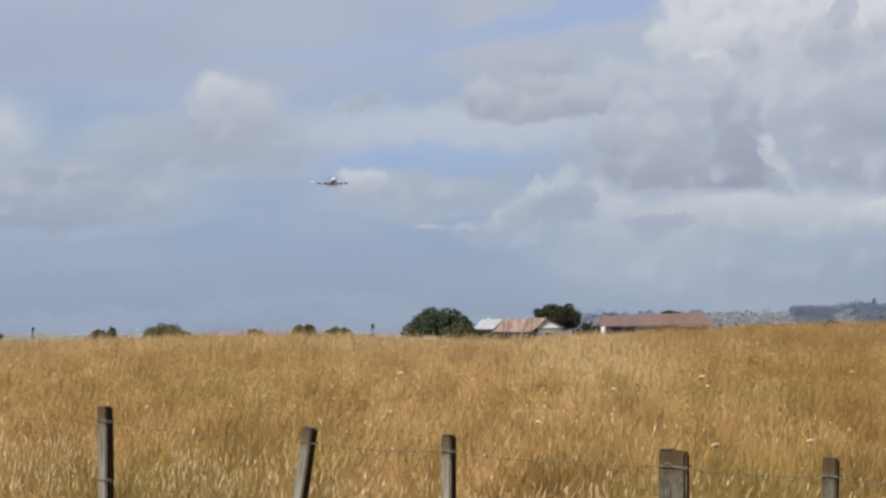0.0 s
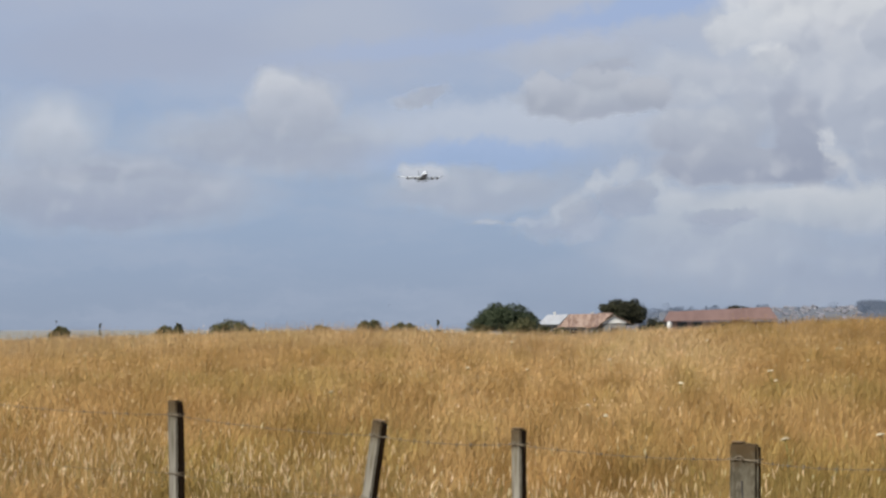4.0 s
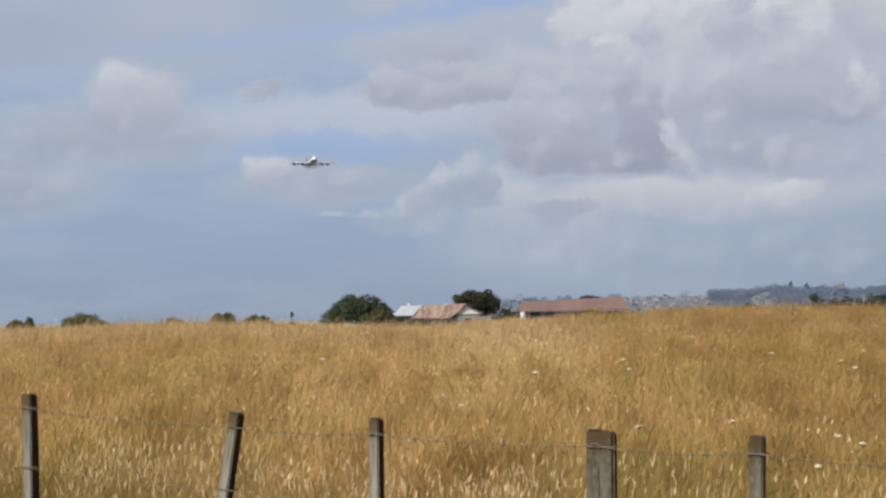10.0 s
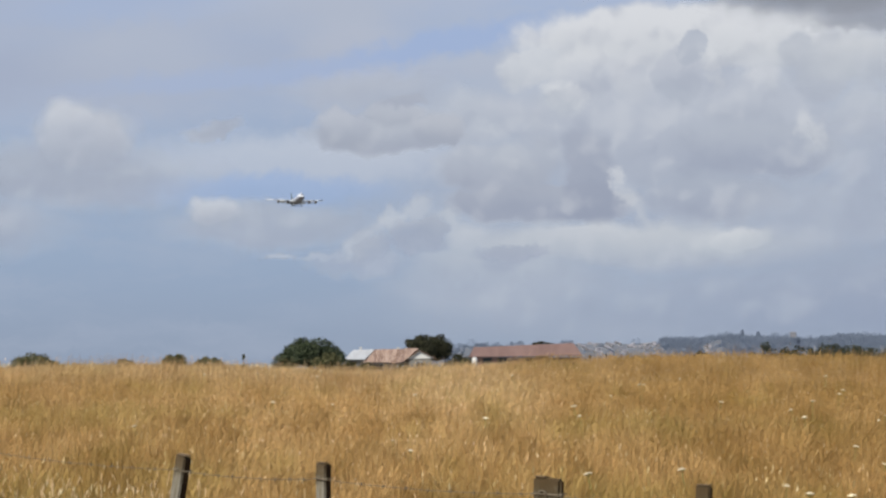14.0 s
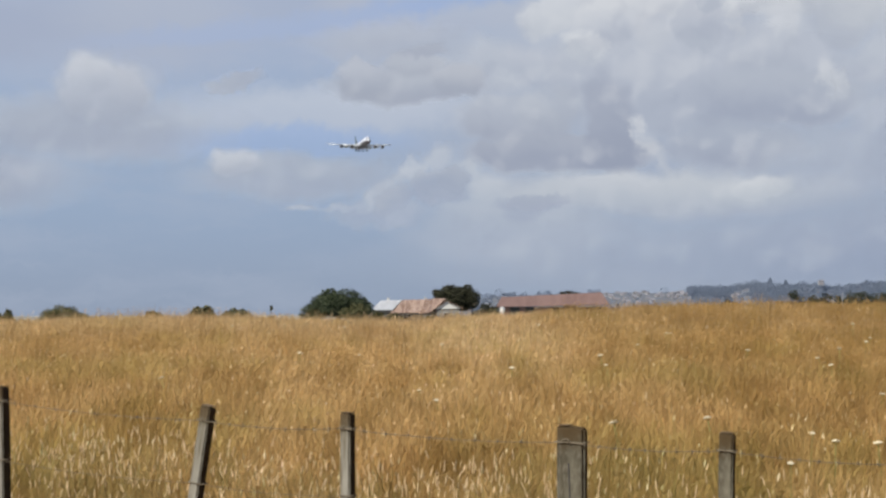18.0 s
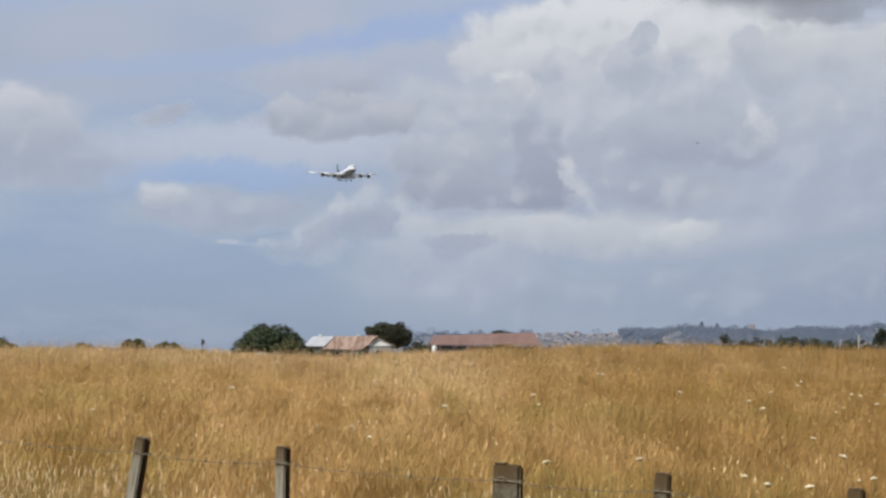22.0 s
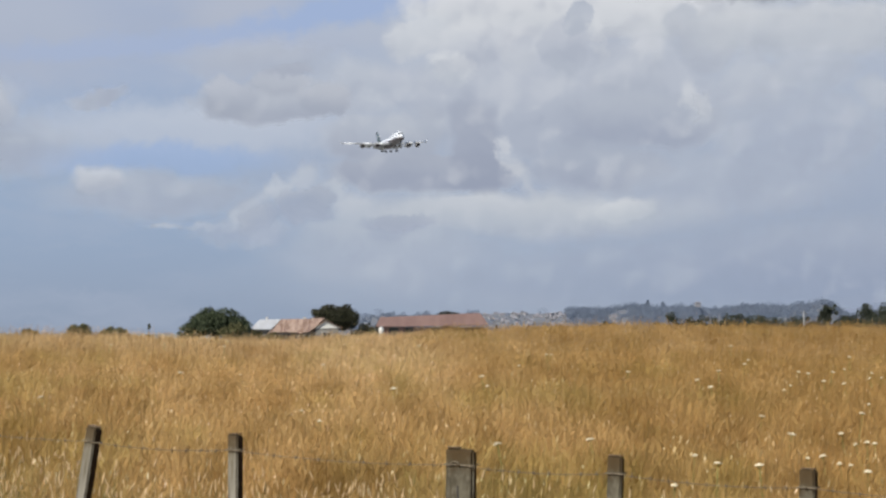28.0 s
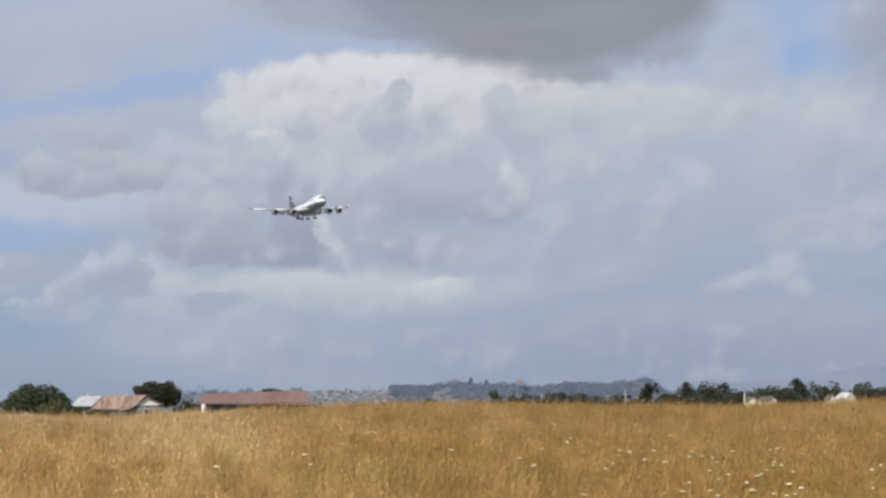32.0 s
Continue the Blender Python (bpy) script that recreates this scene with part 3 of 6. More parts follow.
def near_clouds(c):
    # grey bar with its bumps
    puff(c, -0.55, 4.05, 1.45, 0.34, (184, 190, 201), (163, 170, 186), 0.9, 0.25, 0, 0.3)
    puff(c, -1.30, 4.18, 0.52, 0.40, (188, 193, 204), (162, 169, 184), 0.9, 0.25, 0, 0.3)
    puff(c, -0.35, 4.40, 0.62, 0.26, (190, 195, 205), (172, 178, 191), 0.9, 0.3, 0, 0.25)
    puff(c, 0.45, 4.14, 0.48, 0.34, (184, 189, 200), (162, 169, 184), 0.9, 0.25, 0, 0.25)
    puff(c, -0.75, 4.78, 1.3, 0.30, (178, 185, 199), (170, 177, 192), 0.6, 0.6)
    puff(c, -0.15, 4.66, 0.40, 0.13, (174, 180, 193), (168, 174, 189), 0.85, 0.35, 6, 0.15)
    # pale lower band
    puff(c, 3.6, 2.12, 3.3, 0.38, (199, 204, 210), (180, 188, 200), 0.85, 0.55, 0, 0.3)
    puff(c, 1.4, 1.70, 1.7, 0.70, (190, 196, 205), (162, 173, 193), 0.72, 0.75)
    puff(c, 0.95, 2.22, 0.60, 0.34, (204, 208, 214), (188, 195, 205), 0.7, 0.6, 0, 0.3)
    puff(c, 0.58, 2.48, 0.22, 0.28, (204, 209, 215), (192, 198, 207), 0.65, 0.6, 20, 0.2)
    puff(c, 5.75, 2.20, 0.75, 0.24, (209, 213, 218), (190, 197, 206), 0.9, 0.45, 6, 0.25)
    puff(c, 3.0, 2.32, 0.9, 0.16, (206, 210, 216), (196, 201, 209), 0.8, 0.5, 0, 0.2)
    puff(c, 1.72, 1.98, 0.66, 0.15, (168, 176, 192), (163, 171, 190), 0.9, 0.35, 0, 0.15)
    puff(c, 1.50, 1.80, 0.34, 0.14, (170, 178, 194), (166, 174, 192), 0.7, 0.5)
    # sloping ridge: thin white edge, grey lumpy flank
    puff(c, -1.60, 1.90, 0.42, 0.06, (190, 198, 211), (182, 192, 207), 0.75, 0.6, 6)
    puff(c, -0.95, 1.78, 0.80, 0.24, (162, 173, 194), (155, 168, 192), 0.8, 0.6)
    puff(c, -0.98, 2.14, 0.46, 0.18, (198, 204, 213), (188, 195, 207), 0.7, 0.5, 40, 0.4)
    puff(c, -0.45, 2.52, 0.42, 0.22, (199, 205, 213), (188, 195, 207), 0.7, 0.5, 28, 0.4)
    puff(c, 0.04, 2.74, 0.36, 0.24, (199, 205, 213), (188, 195, 207), 0.65, 0.55, 8, 0.4)
    puff(c, 0.52, 2.58, 0.24, 0.26, (199, 205, 212), (192, 198, 208), 0.65, 0.55, -20, 0.4)
    puff(c, -0.72, 2.02, 0.50, 0.24, (172, 180, 195), (158, 169, 190), 0.9, 0.28, 36, 0.45)
    puff(c, -0.22, 2.36, 0.50, 0.30, (172, 180, 195), (158, 169, 190), 0.92, 0.25, 22, 0.5)
    puff(c, 0.26, 2.44, 0.28, 0.28, (171, 179, 194), (160, 170, 189), 0.92, 0.25, 0, 0.4)
    puff(c, 0.02, 2.12, 0.55, 0.18, (164, 173, 191), (158, 168, 189), 0.85, 0.45, 6, 0.2)


def right_clouds(c):
    # western banks
    puff(c, -9.1, 2.45, 2.6, 0.70, (176, 183, 198), (154, 163, 183), 0.85, 0.45, 0, 0.3)
    puff(c, -10.0, 3.35, 0.85, 0.75, (203, 208, 216), (172, 180, 195), 0.8, 0.55, 0, 0.4)
    puff(c, -9.2, 2.05, 1.3, 0.34, (166, 174, 192), (156, 165, 186), 0.8, 0.45, 0, 0.25)
    puff(c, -9.2, 2.75, 1.1, 0.14, (162, 169, 186), (160, 168, 185), 0.75, 0.5, 0, 0.15)
    puff(c, -6.2, 3.30, 2.2, 0.55, (171, 178, 192), (162, 169, 186), 0.8, 0.6)
    puff(c, -5.85, 3.85, 0.92, 0.62, (191, 196, 206), (168, 175, 190), 0.85, 0.35, 0, 0.35)
    puff(c, -6.05, 4.22, 0.50, 0.42, (205, 209, 216), (184, 190, 202), 0.85, 0.45, 0, 0.3)
    puff(c, -2.5, 2.45, 1.7, 0.36, (170, 178, 193), (160, 169, 188), 0.75, 0.55)
    puff(c, -3.5, 2.70, 0.52, 0.26, (201, 206, 214), (174, 181, 195), 0.9, 0.4, 0, 0.25)
    puff(c, -3.6, 4.12, 0.46, 0.13, (172, 179, 193), (168, 175, 190), 0.8, 0.5, 12)
    puff(c, -2.4, 1.93, 0.24, 0.06, (194, 202, 214), (184, 194, 209), 0.8, 0.6)
    # right-hand sky
    puff(c, 9.2, 5.35, 3.0, 0.50, (203, 207, 213), (188, 194, 203), 0.85, 0.45, 0, 0.4)
    puff(c, 8.7, 3.55, 1.5, 0.80, (172, 181, 198), (162, 172, 192), 0.75, 0.35, 0, 0.4)
    puff(c, 7.6, 2.7, 1.7, 0.5, (176, 184, 199), (167, 176, 194), 0.6, 0.6)
    puff(c, 9.0, 4.6, 0.7, 0.5, (190, 196, 206), (176, 184, 198), 0.7, 0.5, 0, 0.35)
    puff(c, 7.1, 3.98, 0.14, 0.30, (206, 210, 216), (194, 200, 209), 0.7, 0.5, 8, 0.15)
    puff(c, 13.0, 4.7, 1.7, 1.2, (190, 197, 208), (166, 175, 193), 0.8, 0.45, 0, 0.4)
    puff(c, 12.9, 3.35, 1.5, 0.42, (187, 193, 204), (164, 173, 191), 0.8, 0.45, 8, 0.35)
    puff(c, 10.15, 4.15, 0.42, 0.24, (198, 203, 210), (182, 189, 201), 0.6, 0.7, -20, 0.25)
    puff(c, 11.2, 2.38, 0.85, 0.15, (194, 200, 209), (178, 186, 201), 0.66, 0.7, 8, 0.18)
    puff(c, 11.7, 2.58, 0.32, 0.24, (201, 206, 213), (186, 193, 205), 0.66, 0.7, 30, 0.2)
    puff(c, 12.0, 2.15, 0.24, 0.15, (190, 197, 208), (178, 187, 202), 0.55, 0.7, -35)
    puff(c, 11.05, 6.0, 0.62, 0.95, (176, 182, 195), (180, 187, 200), 0.6, 0.7, -10, 0.3)
    puff(c, 13.9, 6.7, 1.3, 1.3, (165, 170, 182), (156, 162, 175), 0.85, 0.7, 0, 0.3)
    puff(c, 5.8, 0.95, 5.0, 0.62, (155, 166, 187), (147, 159, 183), 0.6, 0.8)
    puff(c, 11.5, 1.0, 5.5, 0.8, (152, 163, 185), (142, 155, 180), 0.75, 0.75)


def underside(c):
    # dark underside overhead: a thin western shelf and the heavy body
    puff(c, 3.6, 7.35, 1.9, 0.72, (160, 165, 177), (163, 169, 181), 0.88, 0.5, -4, 0.25)
    puff(c, 7.6, 7.60, 3.3, 1.62, (136, 141, 152), (143, 148, 159), 0.97, 0.24, 0, 0.3)
    puff(c, 5.7, 7.10, 1.7, 0.75, (141, 146, 157), (148, 153, 165), 0.9, 0.45, -12, 0.25)
    for u, v, w, h, cover in ((6.2, 6.42, 0.9, 0.22, 0.7), (8.0, 6.05, 1.1, 0.20, 0.75), (9.6, 6.40, 0.8, 0.30, 0.65), (7.2, 6.75, 1.3, 0.20, 0.5), (4.6, 6.72, 0.9, 0.16, 0.6)):
        puff(c, u, v, w, h, (150, 154, 165), (139, 144, 155), cover, 0.6, 3)
    puff(c, 8.4, 7.0, 0.9, 0.3, (152, 157, 168), (150, 155, 166), 0.5, 0.7, 8)


def cloud_bank(name, r, fill, label, heaps, opaque=False):
    """A far curved bank of vapour which drifts."""
    aa, ee = np.meshgrid(np.radians(np.linspace(-28, 30, 60)), np.radians(np.linspace(-0.2, 16, 20)), indexing="ij")
    v = np.stack([r * np.sin(aa) * np.cos(ee), r * np.cos(aa) * np.cos(ee), r * np.sin(ee)], -1).reshape(-1, 3)
    idx = np.arange(60 * 20).reshape(60, 20)
    q = np.stack([idx[:-1, :-1], idx[:-1, 1:], idx[1:, 1:], idx[1:, :-1]], -1).reshape(-1, 4)
    ob = sheet(name, v, q, cloud_material(name, fill, opaque, heaps), True)
    return tagged(ob, label, "clouds", kind="structure")


clouds = [cloud_bank("backdrop_haze", 4950.0, banks, "hazy blue sky with thin grey banks of cloud", 0.0, True),
          cloud_bank("backdrop_cumulus", 4925.0, mass, "towering grey and white cumulus mass", 0.34),
          cloud_bank("backdrop_clouds", 4900.0, near_clouds, "broken grey clouds with white edges", 0.2),
          cloud_bank("backdrop_overcast", 4875.0, right_clouds, "pale scattered clouds and western banks", 0.26),
          cloud_bank("backdrop_underside", 4850.0, underside, "heavy dark cloud base overhead", 0.0)]

# ---------------------------------------------------------------- hills and far range


def ridge_sheet(name, y0, y1, u0, u1, height, mat, label, seed):
    """A long hill: rises from y0 to its crest, falls behind; height(u) in metres."""
    rs = np.random.default_rng(seed)
    us = np.linspace(u0, u1, 260) / ONE
    ys = np.linspace(y0, y1, 14)
    prof = np.array([0, 0.12, 0.27, 0.42, 0.57, 0.70, 0.82, 0.91, 0.97, 1.0, 0.97, 0.85, 0.6, 0.0])
    bumpy = np.convolve(rs.normal(0, 1, 280), np.ones(9) / 9, "valid")[:260]
    hh = height(us * ONE) * (1 + 0.03 * bumpy)
    xs = np.tan(us)[None, :] * ys[:, None]
    zs = 0.25 + prof[:, None] * hh[None, :]
    v = np.stack([xs, np.repeat(ys[:, None], 260, 1), zs], -1).reshape(-1, 3)
    idx = np.arange(14 * 260).reshape(14, 260)
    q = np.stack([idx[:-1, :-1], idx[:-1, 1:], idx[1:, 1:], idx[1:, :-1]], -1).reshape(-1, 4)
    return tagged(sheet(name, v, q, mat, True), label, "hill", kind="structure")


def town_height(u):
    return 5.0 + 25 * ease(-60, 70, u) + 4 * ease(80, 330, u) + 6 * ease(330, 620, u)  + (2.6 * np.sin(u / 37.0) + 1.8 * np.sin(u / 16.0 + 1)) * ease(380, 470, u) - 16 * ease(790, 930, u) + 21 * np.exp(-((u - 852) / 27.0) ** 2) - 9 * ease(1150, 1500, u)


def range_height(u):
    return 10 + 54 * ease(740, 980, u) + 36 * ease(1000, 1350, u) + 3 * np.sin(u / 60.0)


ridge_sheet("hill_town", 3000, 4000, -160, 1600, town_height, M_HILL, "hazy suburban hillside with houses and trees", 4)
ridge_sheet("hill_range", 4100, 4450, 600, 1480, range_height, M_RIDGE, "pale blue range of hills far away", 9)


def hill_z(u, y):
    prof = np.interp((y - 3000) / 1000, np.linspace(0, 1, 14), [0, 0.12, 0.27, 0.42, 0.57, 0.70, 0.82, 0.91, 0.97, 1.0, 0.97, 0.85, 0.6, 0.0])
    return 0.25 + prof * town_height(np.asarray(u, float))


# ---------------------------------------------------------------- trees


def leaves(name, centres, radii, per, size, mat, parent, seed, flatten=1.0, label=""):
    """A crown: many small leaf sprays scattered in the shells of clumps."""
    rs = np.random.default_rng(seed)
    cs, out = np.asarray(centres, float), []
    for c, r in zip(cs, radii):
        d = rs.normal(0, 1, (per, 3))
        d /= np.linalg.norm(d, axis=1)[:, None]
        d *= (r * (0.55 + 0.5 * rs.random(per) ** 0.6))[:, None]
        d[:, 2] *= flatten
        out.append(c + d)
    p = np.concatenate(out)
    n = len(p)
    a = rs.normal(0, 1, (n, 3))
    a /= np.linalg.norm(a, axis=1)[:, None]
    b = np.cross(a, rs.normal(0, 1, (n, 3)))
    b /= np.linalg.norm(b, axis=1)[:, None]
    s = (size * (0.6 + 0.8 * rs.random(n)))[:, None]
    v = np.stack([p - a * s, p + b * s * 0.5, p + a * s, p - b * s * 0.5], 1).reshape(-1, 3)
    ob = sheet(name, v, np.arange(4 * n).reshape(-1, 4), mat)
    ob.parent = parent
    if label:
        tagged(ob, label)
    return ob


def tree(name, x, y, z, wide, high, shape, mat, label, seed, leaf=0.3, per=130, clumps=45, trunk=0.12, limbs=7, low=0.1, category="tree"):
    """Tapered trunk, limbs and a ragged crown. shape: dome, flat, tall or shrub."""
    rs = np.random.default_rng(seed)
    root = new(name)
    root.location = (x, y, z)
    tagged(root, label, category)
    cs, rad = [], []
    k1, k2 = rs.random() * 6.3, rs.random() * 6.3
    for i in range(clumps):
        a, q = rs.random() * 2 * math.pi, rs.random() ** 0.5
        q *= 0.86 + 0.14 * math.sin(2 * a + k1) + 0.08 * math.sin(5 * a + k2)
        if shape == "dome":
            h = low + (1 - low) * math.sqrt(max(0.0, 1 - q * q)) * (0.40 + 0.45 * rs.random() ** 0.5 + 0.10 * math.sin(3 * a + k1))
        elif shape == "flat":
            h = 0.40 + 0.44 * rs.random() * (1 - 0.35 * q * q) + (0.08 if a < 0.7 else 0.0)
        elif shape == "tall":
            h = low + (0.94 - low) * rs.random()
            q *= 1.08 - h
        else:
            h = low + (0.9 - low) * rs.random() * (1 - 0.6 * q * q)
        rr = wide * (0.075 + 0.075 * rs.random())
        rad.append(min(rr, high * 0.3))
        cs.append((math.cos(a) * q * (wide / 2 - rr * 0.6), math.sin(a) * q * (wide / 2 - rr * 0.6), h * high - rad[-1] * 0.3))
    bm = bmesh.new()
    t = high * trunk * 0.5
    tube(bm, [(0, 0, -0.2), (t * 0.3, 0, high * 0.2), (-t * 0.3, t * 0.2, high * 0.42), (0, 0, high * 0.72)], [t, t * 0.75, t * 0.5, t * 0.15], 8)
    part("trunk", bm, M_BARK, root)
    for i in range(limbs):
        c = Vector(cs[int(rs.integers(len(cs)))])
        s = Vector((0, 0, high * (0.15 + 0.3 * rs.random())))
        bm = bmesh.new()
        tube(bm, [s, (s + c) / 2 + Vector((0, 0, -0.06 * high)), c], [t * 0.42, t * 0.28, t * 0.08], 6)
        part("limb", bm, M_BARK, root)
    leaves("crown", cs, rad, per, leaf, mat, root, seed + 1, 0.8)
    return root


FARM = 400.0


def spot(u, y):
    """Ground point at distance y, u units right of the farmhouse."""
    x = math.tan(u / ONE) * y
    return x, y, float(ground_z(x, y))


def high_to(v, y, z):
    """Height of a thing at z whose top shows v units above the horizon."""
    return EYE + v / ONE * y - z


def plant(name, u, y, v, wide, shape, mat, label, seed, **kw):
    x, y, z = spot(u, y)
    return tree(name, x, y, z, wide / ONE * y, high_to(v, y, z), shape, mat, label, seed, **kw)


plant("broadleaf_tree", -222, 395, 45, 144, "dome", M_LEAF, "wide domed dark green tree beside the farmhouse", 11, leaf=0.2, per=230, clumps=120, low=0.0, limbs=9)
plant("shrub", -188, 382, 22, 64, "shrub", M_SHRUB, "dull olive shrub below the domed tree", 12, leaf=0.2, per=90, clumps=26, low=0.15, category="shrub")
plant("shrub", -268, 384, 10, 40, "shrub", M_SHRUB, "dull olive shrub below the domed tree", 13, leaf=0.2, per=90, clumps=20, low=0.15, category="shrub")
plant("macrocarpa_tree", -12, 425, 57, 112, "flat", M_PINE, "dark flat-topped conifer behind the farmhouse", 21, leaf=0.2, per=210, clumps=70, limbs=8)
plant("shrub", 45, 418, 25, 84, "shrub", M_PINE, "dark scrub beside the conifer", 22, leaf=0.22, per=90, clumps=26, low=0.1, category="shrub")
plant("shrub", 192, 430, 52, 50, "flat", M_PINE, "dark windswept bush behind the red shed", 23, leaf=0.22, per=80, clumps=20, category="shrub")
for u, v, w, s in ((-703, 13, 96, 31), (-461, 15, 50, 32), (-818, 5, 34, 33), (-795, 8, 22, 37), (-1000, 3, 40, 34), (-545, 5, 44, 35), (-400, 8, 60, 36)):
    plant("shrub", u, 300, v + 5, w * 1.1, "dome", M_SHRUB, "low rounded olive scrub beyond the crest", s, leaf=0.15, per=90, clumps=52, low=0.0, category="shrub")
plant("thin_plant", -338, 290, 19, 13, "tall", M_SHRUB, "thin pointed young conifer beyond the crest", 41, leaf=0.12, per=50, clumps=16, low=0.1, trunk=0.05)
# two tall dock weeds, built with the shape of thin trees
plant("thin_plant", -1006, 285, 17, 11, "tall", M_SHRUB, "tall dock weed built as a thin tree beyond the crest", 43, leaf=0.12, per=26, clumps=7, low=0.3, trunk=0.05)
plant("thin_plant", -931, 280, 18, 12, "tall", M_SHRUB, "tall dock weed built as a thin tree beyond the crest", 42, leaf=0.12, per=30, clumps=9, low=0.25, trunk=0.05)

# shelter belt on the right, far trees behind the pasture
belt = [(468, 25, 20), (577, 38, 28), (628, 35, 28), (668, 37, 38), (698, 39, 38), (732, 33, 38), (764, 34, 38), (798, 33, 36), (854, 56, 24), (894, 38, 28), (922, 45, 32), (950, 46, 34), (978, 46, 36), (1004, 36, 30),
        (1040, 41, 44), (1066, 42, 40), (1090, 46, 40), (1112, 50, 38), (1140, 50, 34), (1170, 46, 34), (1190, 46, 34), (1225, 48, 40), (1260, 50, 34), (1290, 56, 40), (1340, 50, 44), (1400, 54, 44), (1450, 50, 44)]
for i, (u, v, w) in enumerate(belt):
    kind = "flat" if i == 8 else ("shrub" if u < 810 else ("tall" if i % 7 == 3 else "dome"))
    plant("shelter_tree", u, 700 + 23 * (i % 4), v * (1.12 if u < 900 else 1.27), w * (2.3 if u < 810 else 1.55 if u < 870 else 2.5), kind, M_NEARFAR, "dark shelter belt tree beyond the pasture", 60 + i, leaf=0.38, per=60, clumps=38, limbs=3, low=0.0)
for i in range(27):
    u = 655 + 26 * i
    plant("hedge_shrub", u, 672 + 9 * (i % 3), 36 + 4 * math.sin(i * 2.3) + (18 if u > 1125 else 8 if u > 880 else 0), 58, "shrub", M_NEARFAR, "low dark hedge shrub before the shelter belt", 160 + i, leaf=0.34, per=50, clumps=22, limbs=2, low=0.0, category="shrub")
for u, v, w, k in ((-150, 7, 34, 0), (-122, 4, 40, 1), (-60, 0, 30, 2), (52, 13, 36, 3)):
    plant("shrub", u, 384, v, w, "shrub", M_SHRUB, "dry brown scrub before the farmhouse", 200 + k, leaf=0.16, per=70, clumps=24, low=0.0, category="shrub")

# ---------------------------------------------------------------- farm buildings


def roof_plane(bm, a, b, c, d, thick=0.08, ribs=0):
    """A sloping slab with its corners a, b, c, d (eave to ridge), ribbed along the fall."""
    a, b, c, d = map(Vector, (a, b, c, d))
    n = (b - a).cross(d - a).normalized() * thick
    n = n if n.z > 0 else -n
    vs = [bm.verts.new(p) for p in (a, b, c, d, a + n, b + n, c + n, d + n)]
    for f in ((3, 2, 1, 0), (4, 5, 6, 7), (0, 1, 5, 4), (1, 2, 6, 5), (2, 3, 7, 6), (3, 0, 4, 7)):
        bm.faces.new([vs[i] for i in f])
    for i in range(ribs):
        f = (i + 0.5) / ribs
        p, q = a.lerp(b, f) + n, d.lerp(c, f) + n
        s = (b - a).normalized() * 0.035
        up = n.normalized() * 0.05
        w = [bm.verts.new(v) for v in (p - s, p + s, q + s, q - s, p + up, q + up)]
        for g in ((0, 4, 5, 3), (1, 2, 5, 4)):
            bm.faces.new([w[k] for k in g])
    bmesh.ops.recalc_face_normals(bm, faces=bm.faces[:])


def window(parent, x, y, z, w, h, m=Matrix()):
    bm = bmesh.new()
    for sx, sy, px, pz in ((w + 0.16, 0.08, 0, -0.08), (w + 0.16, 0.08, 0, h)):
        box(bm, sx, sy, 0.08, x + px, y, z + pz, m)
    for px in (-w / 2 - 0.04, w / 2 + 0.04, 0):
        box(bm, 0.08, 0.07, h, x + px, y, z, m)
    f = part("window", bm, M_BOARD, parent)
    bm = bmesh.new()
    box(bm, w, 0.02, h, x, y + 0.02, z, m)
    part("pane", bm, M_GLASS, f)
    return f


def fx(u, y=FARM):
    return u / ONE * y


def fz(v, y=FARM):
    return EYE + v / ONE * y


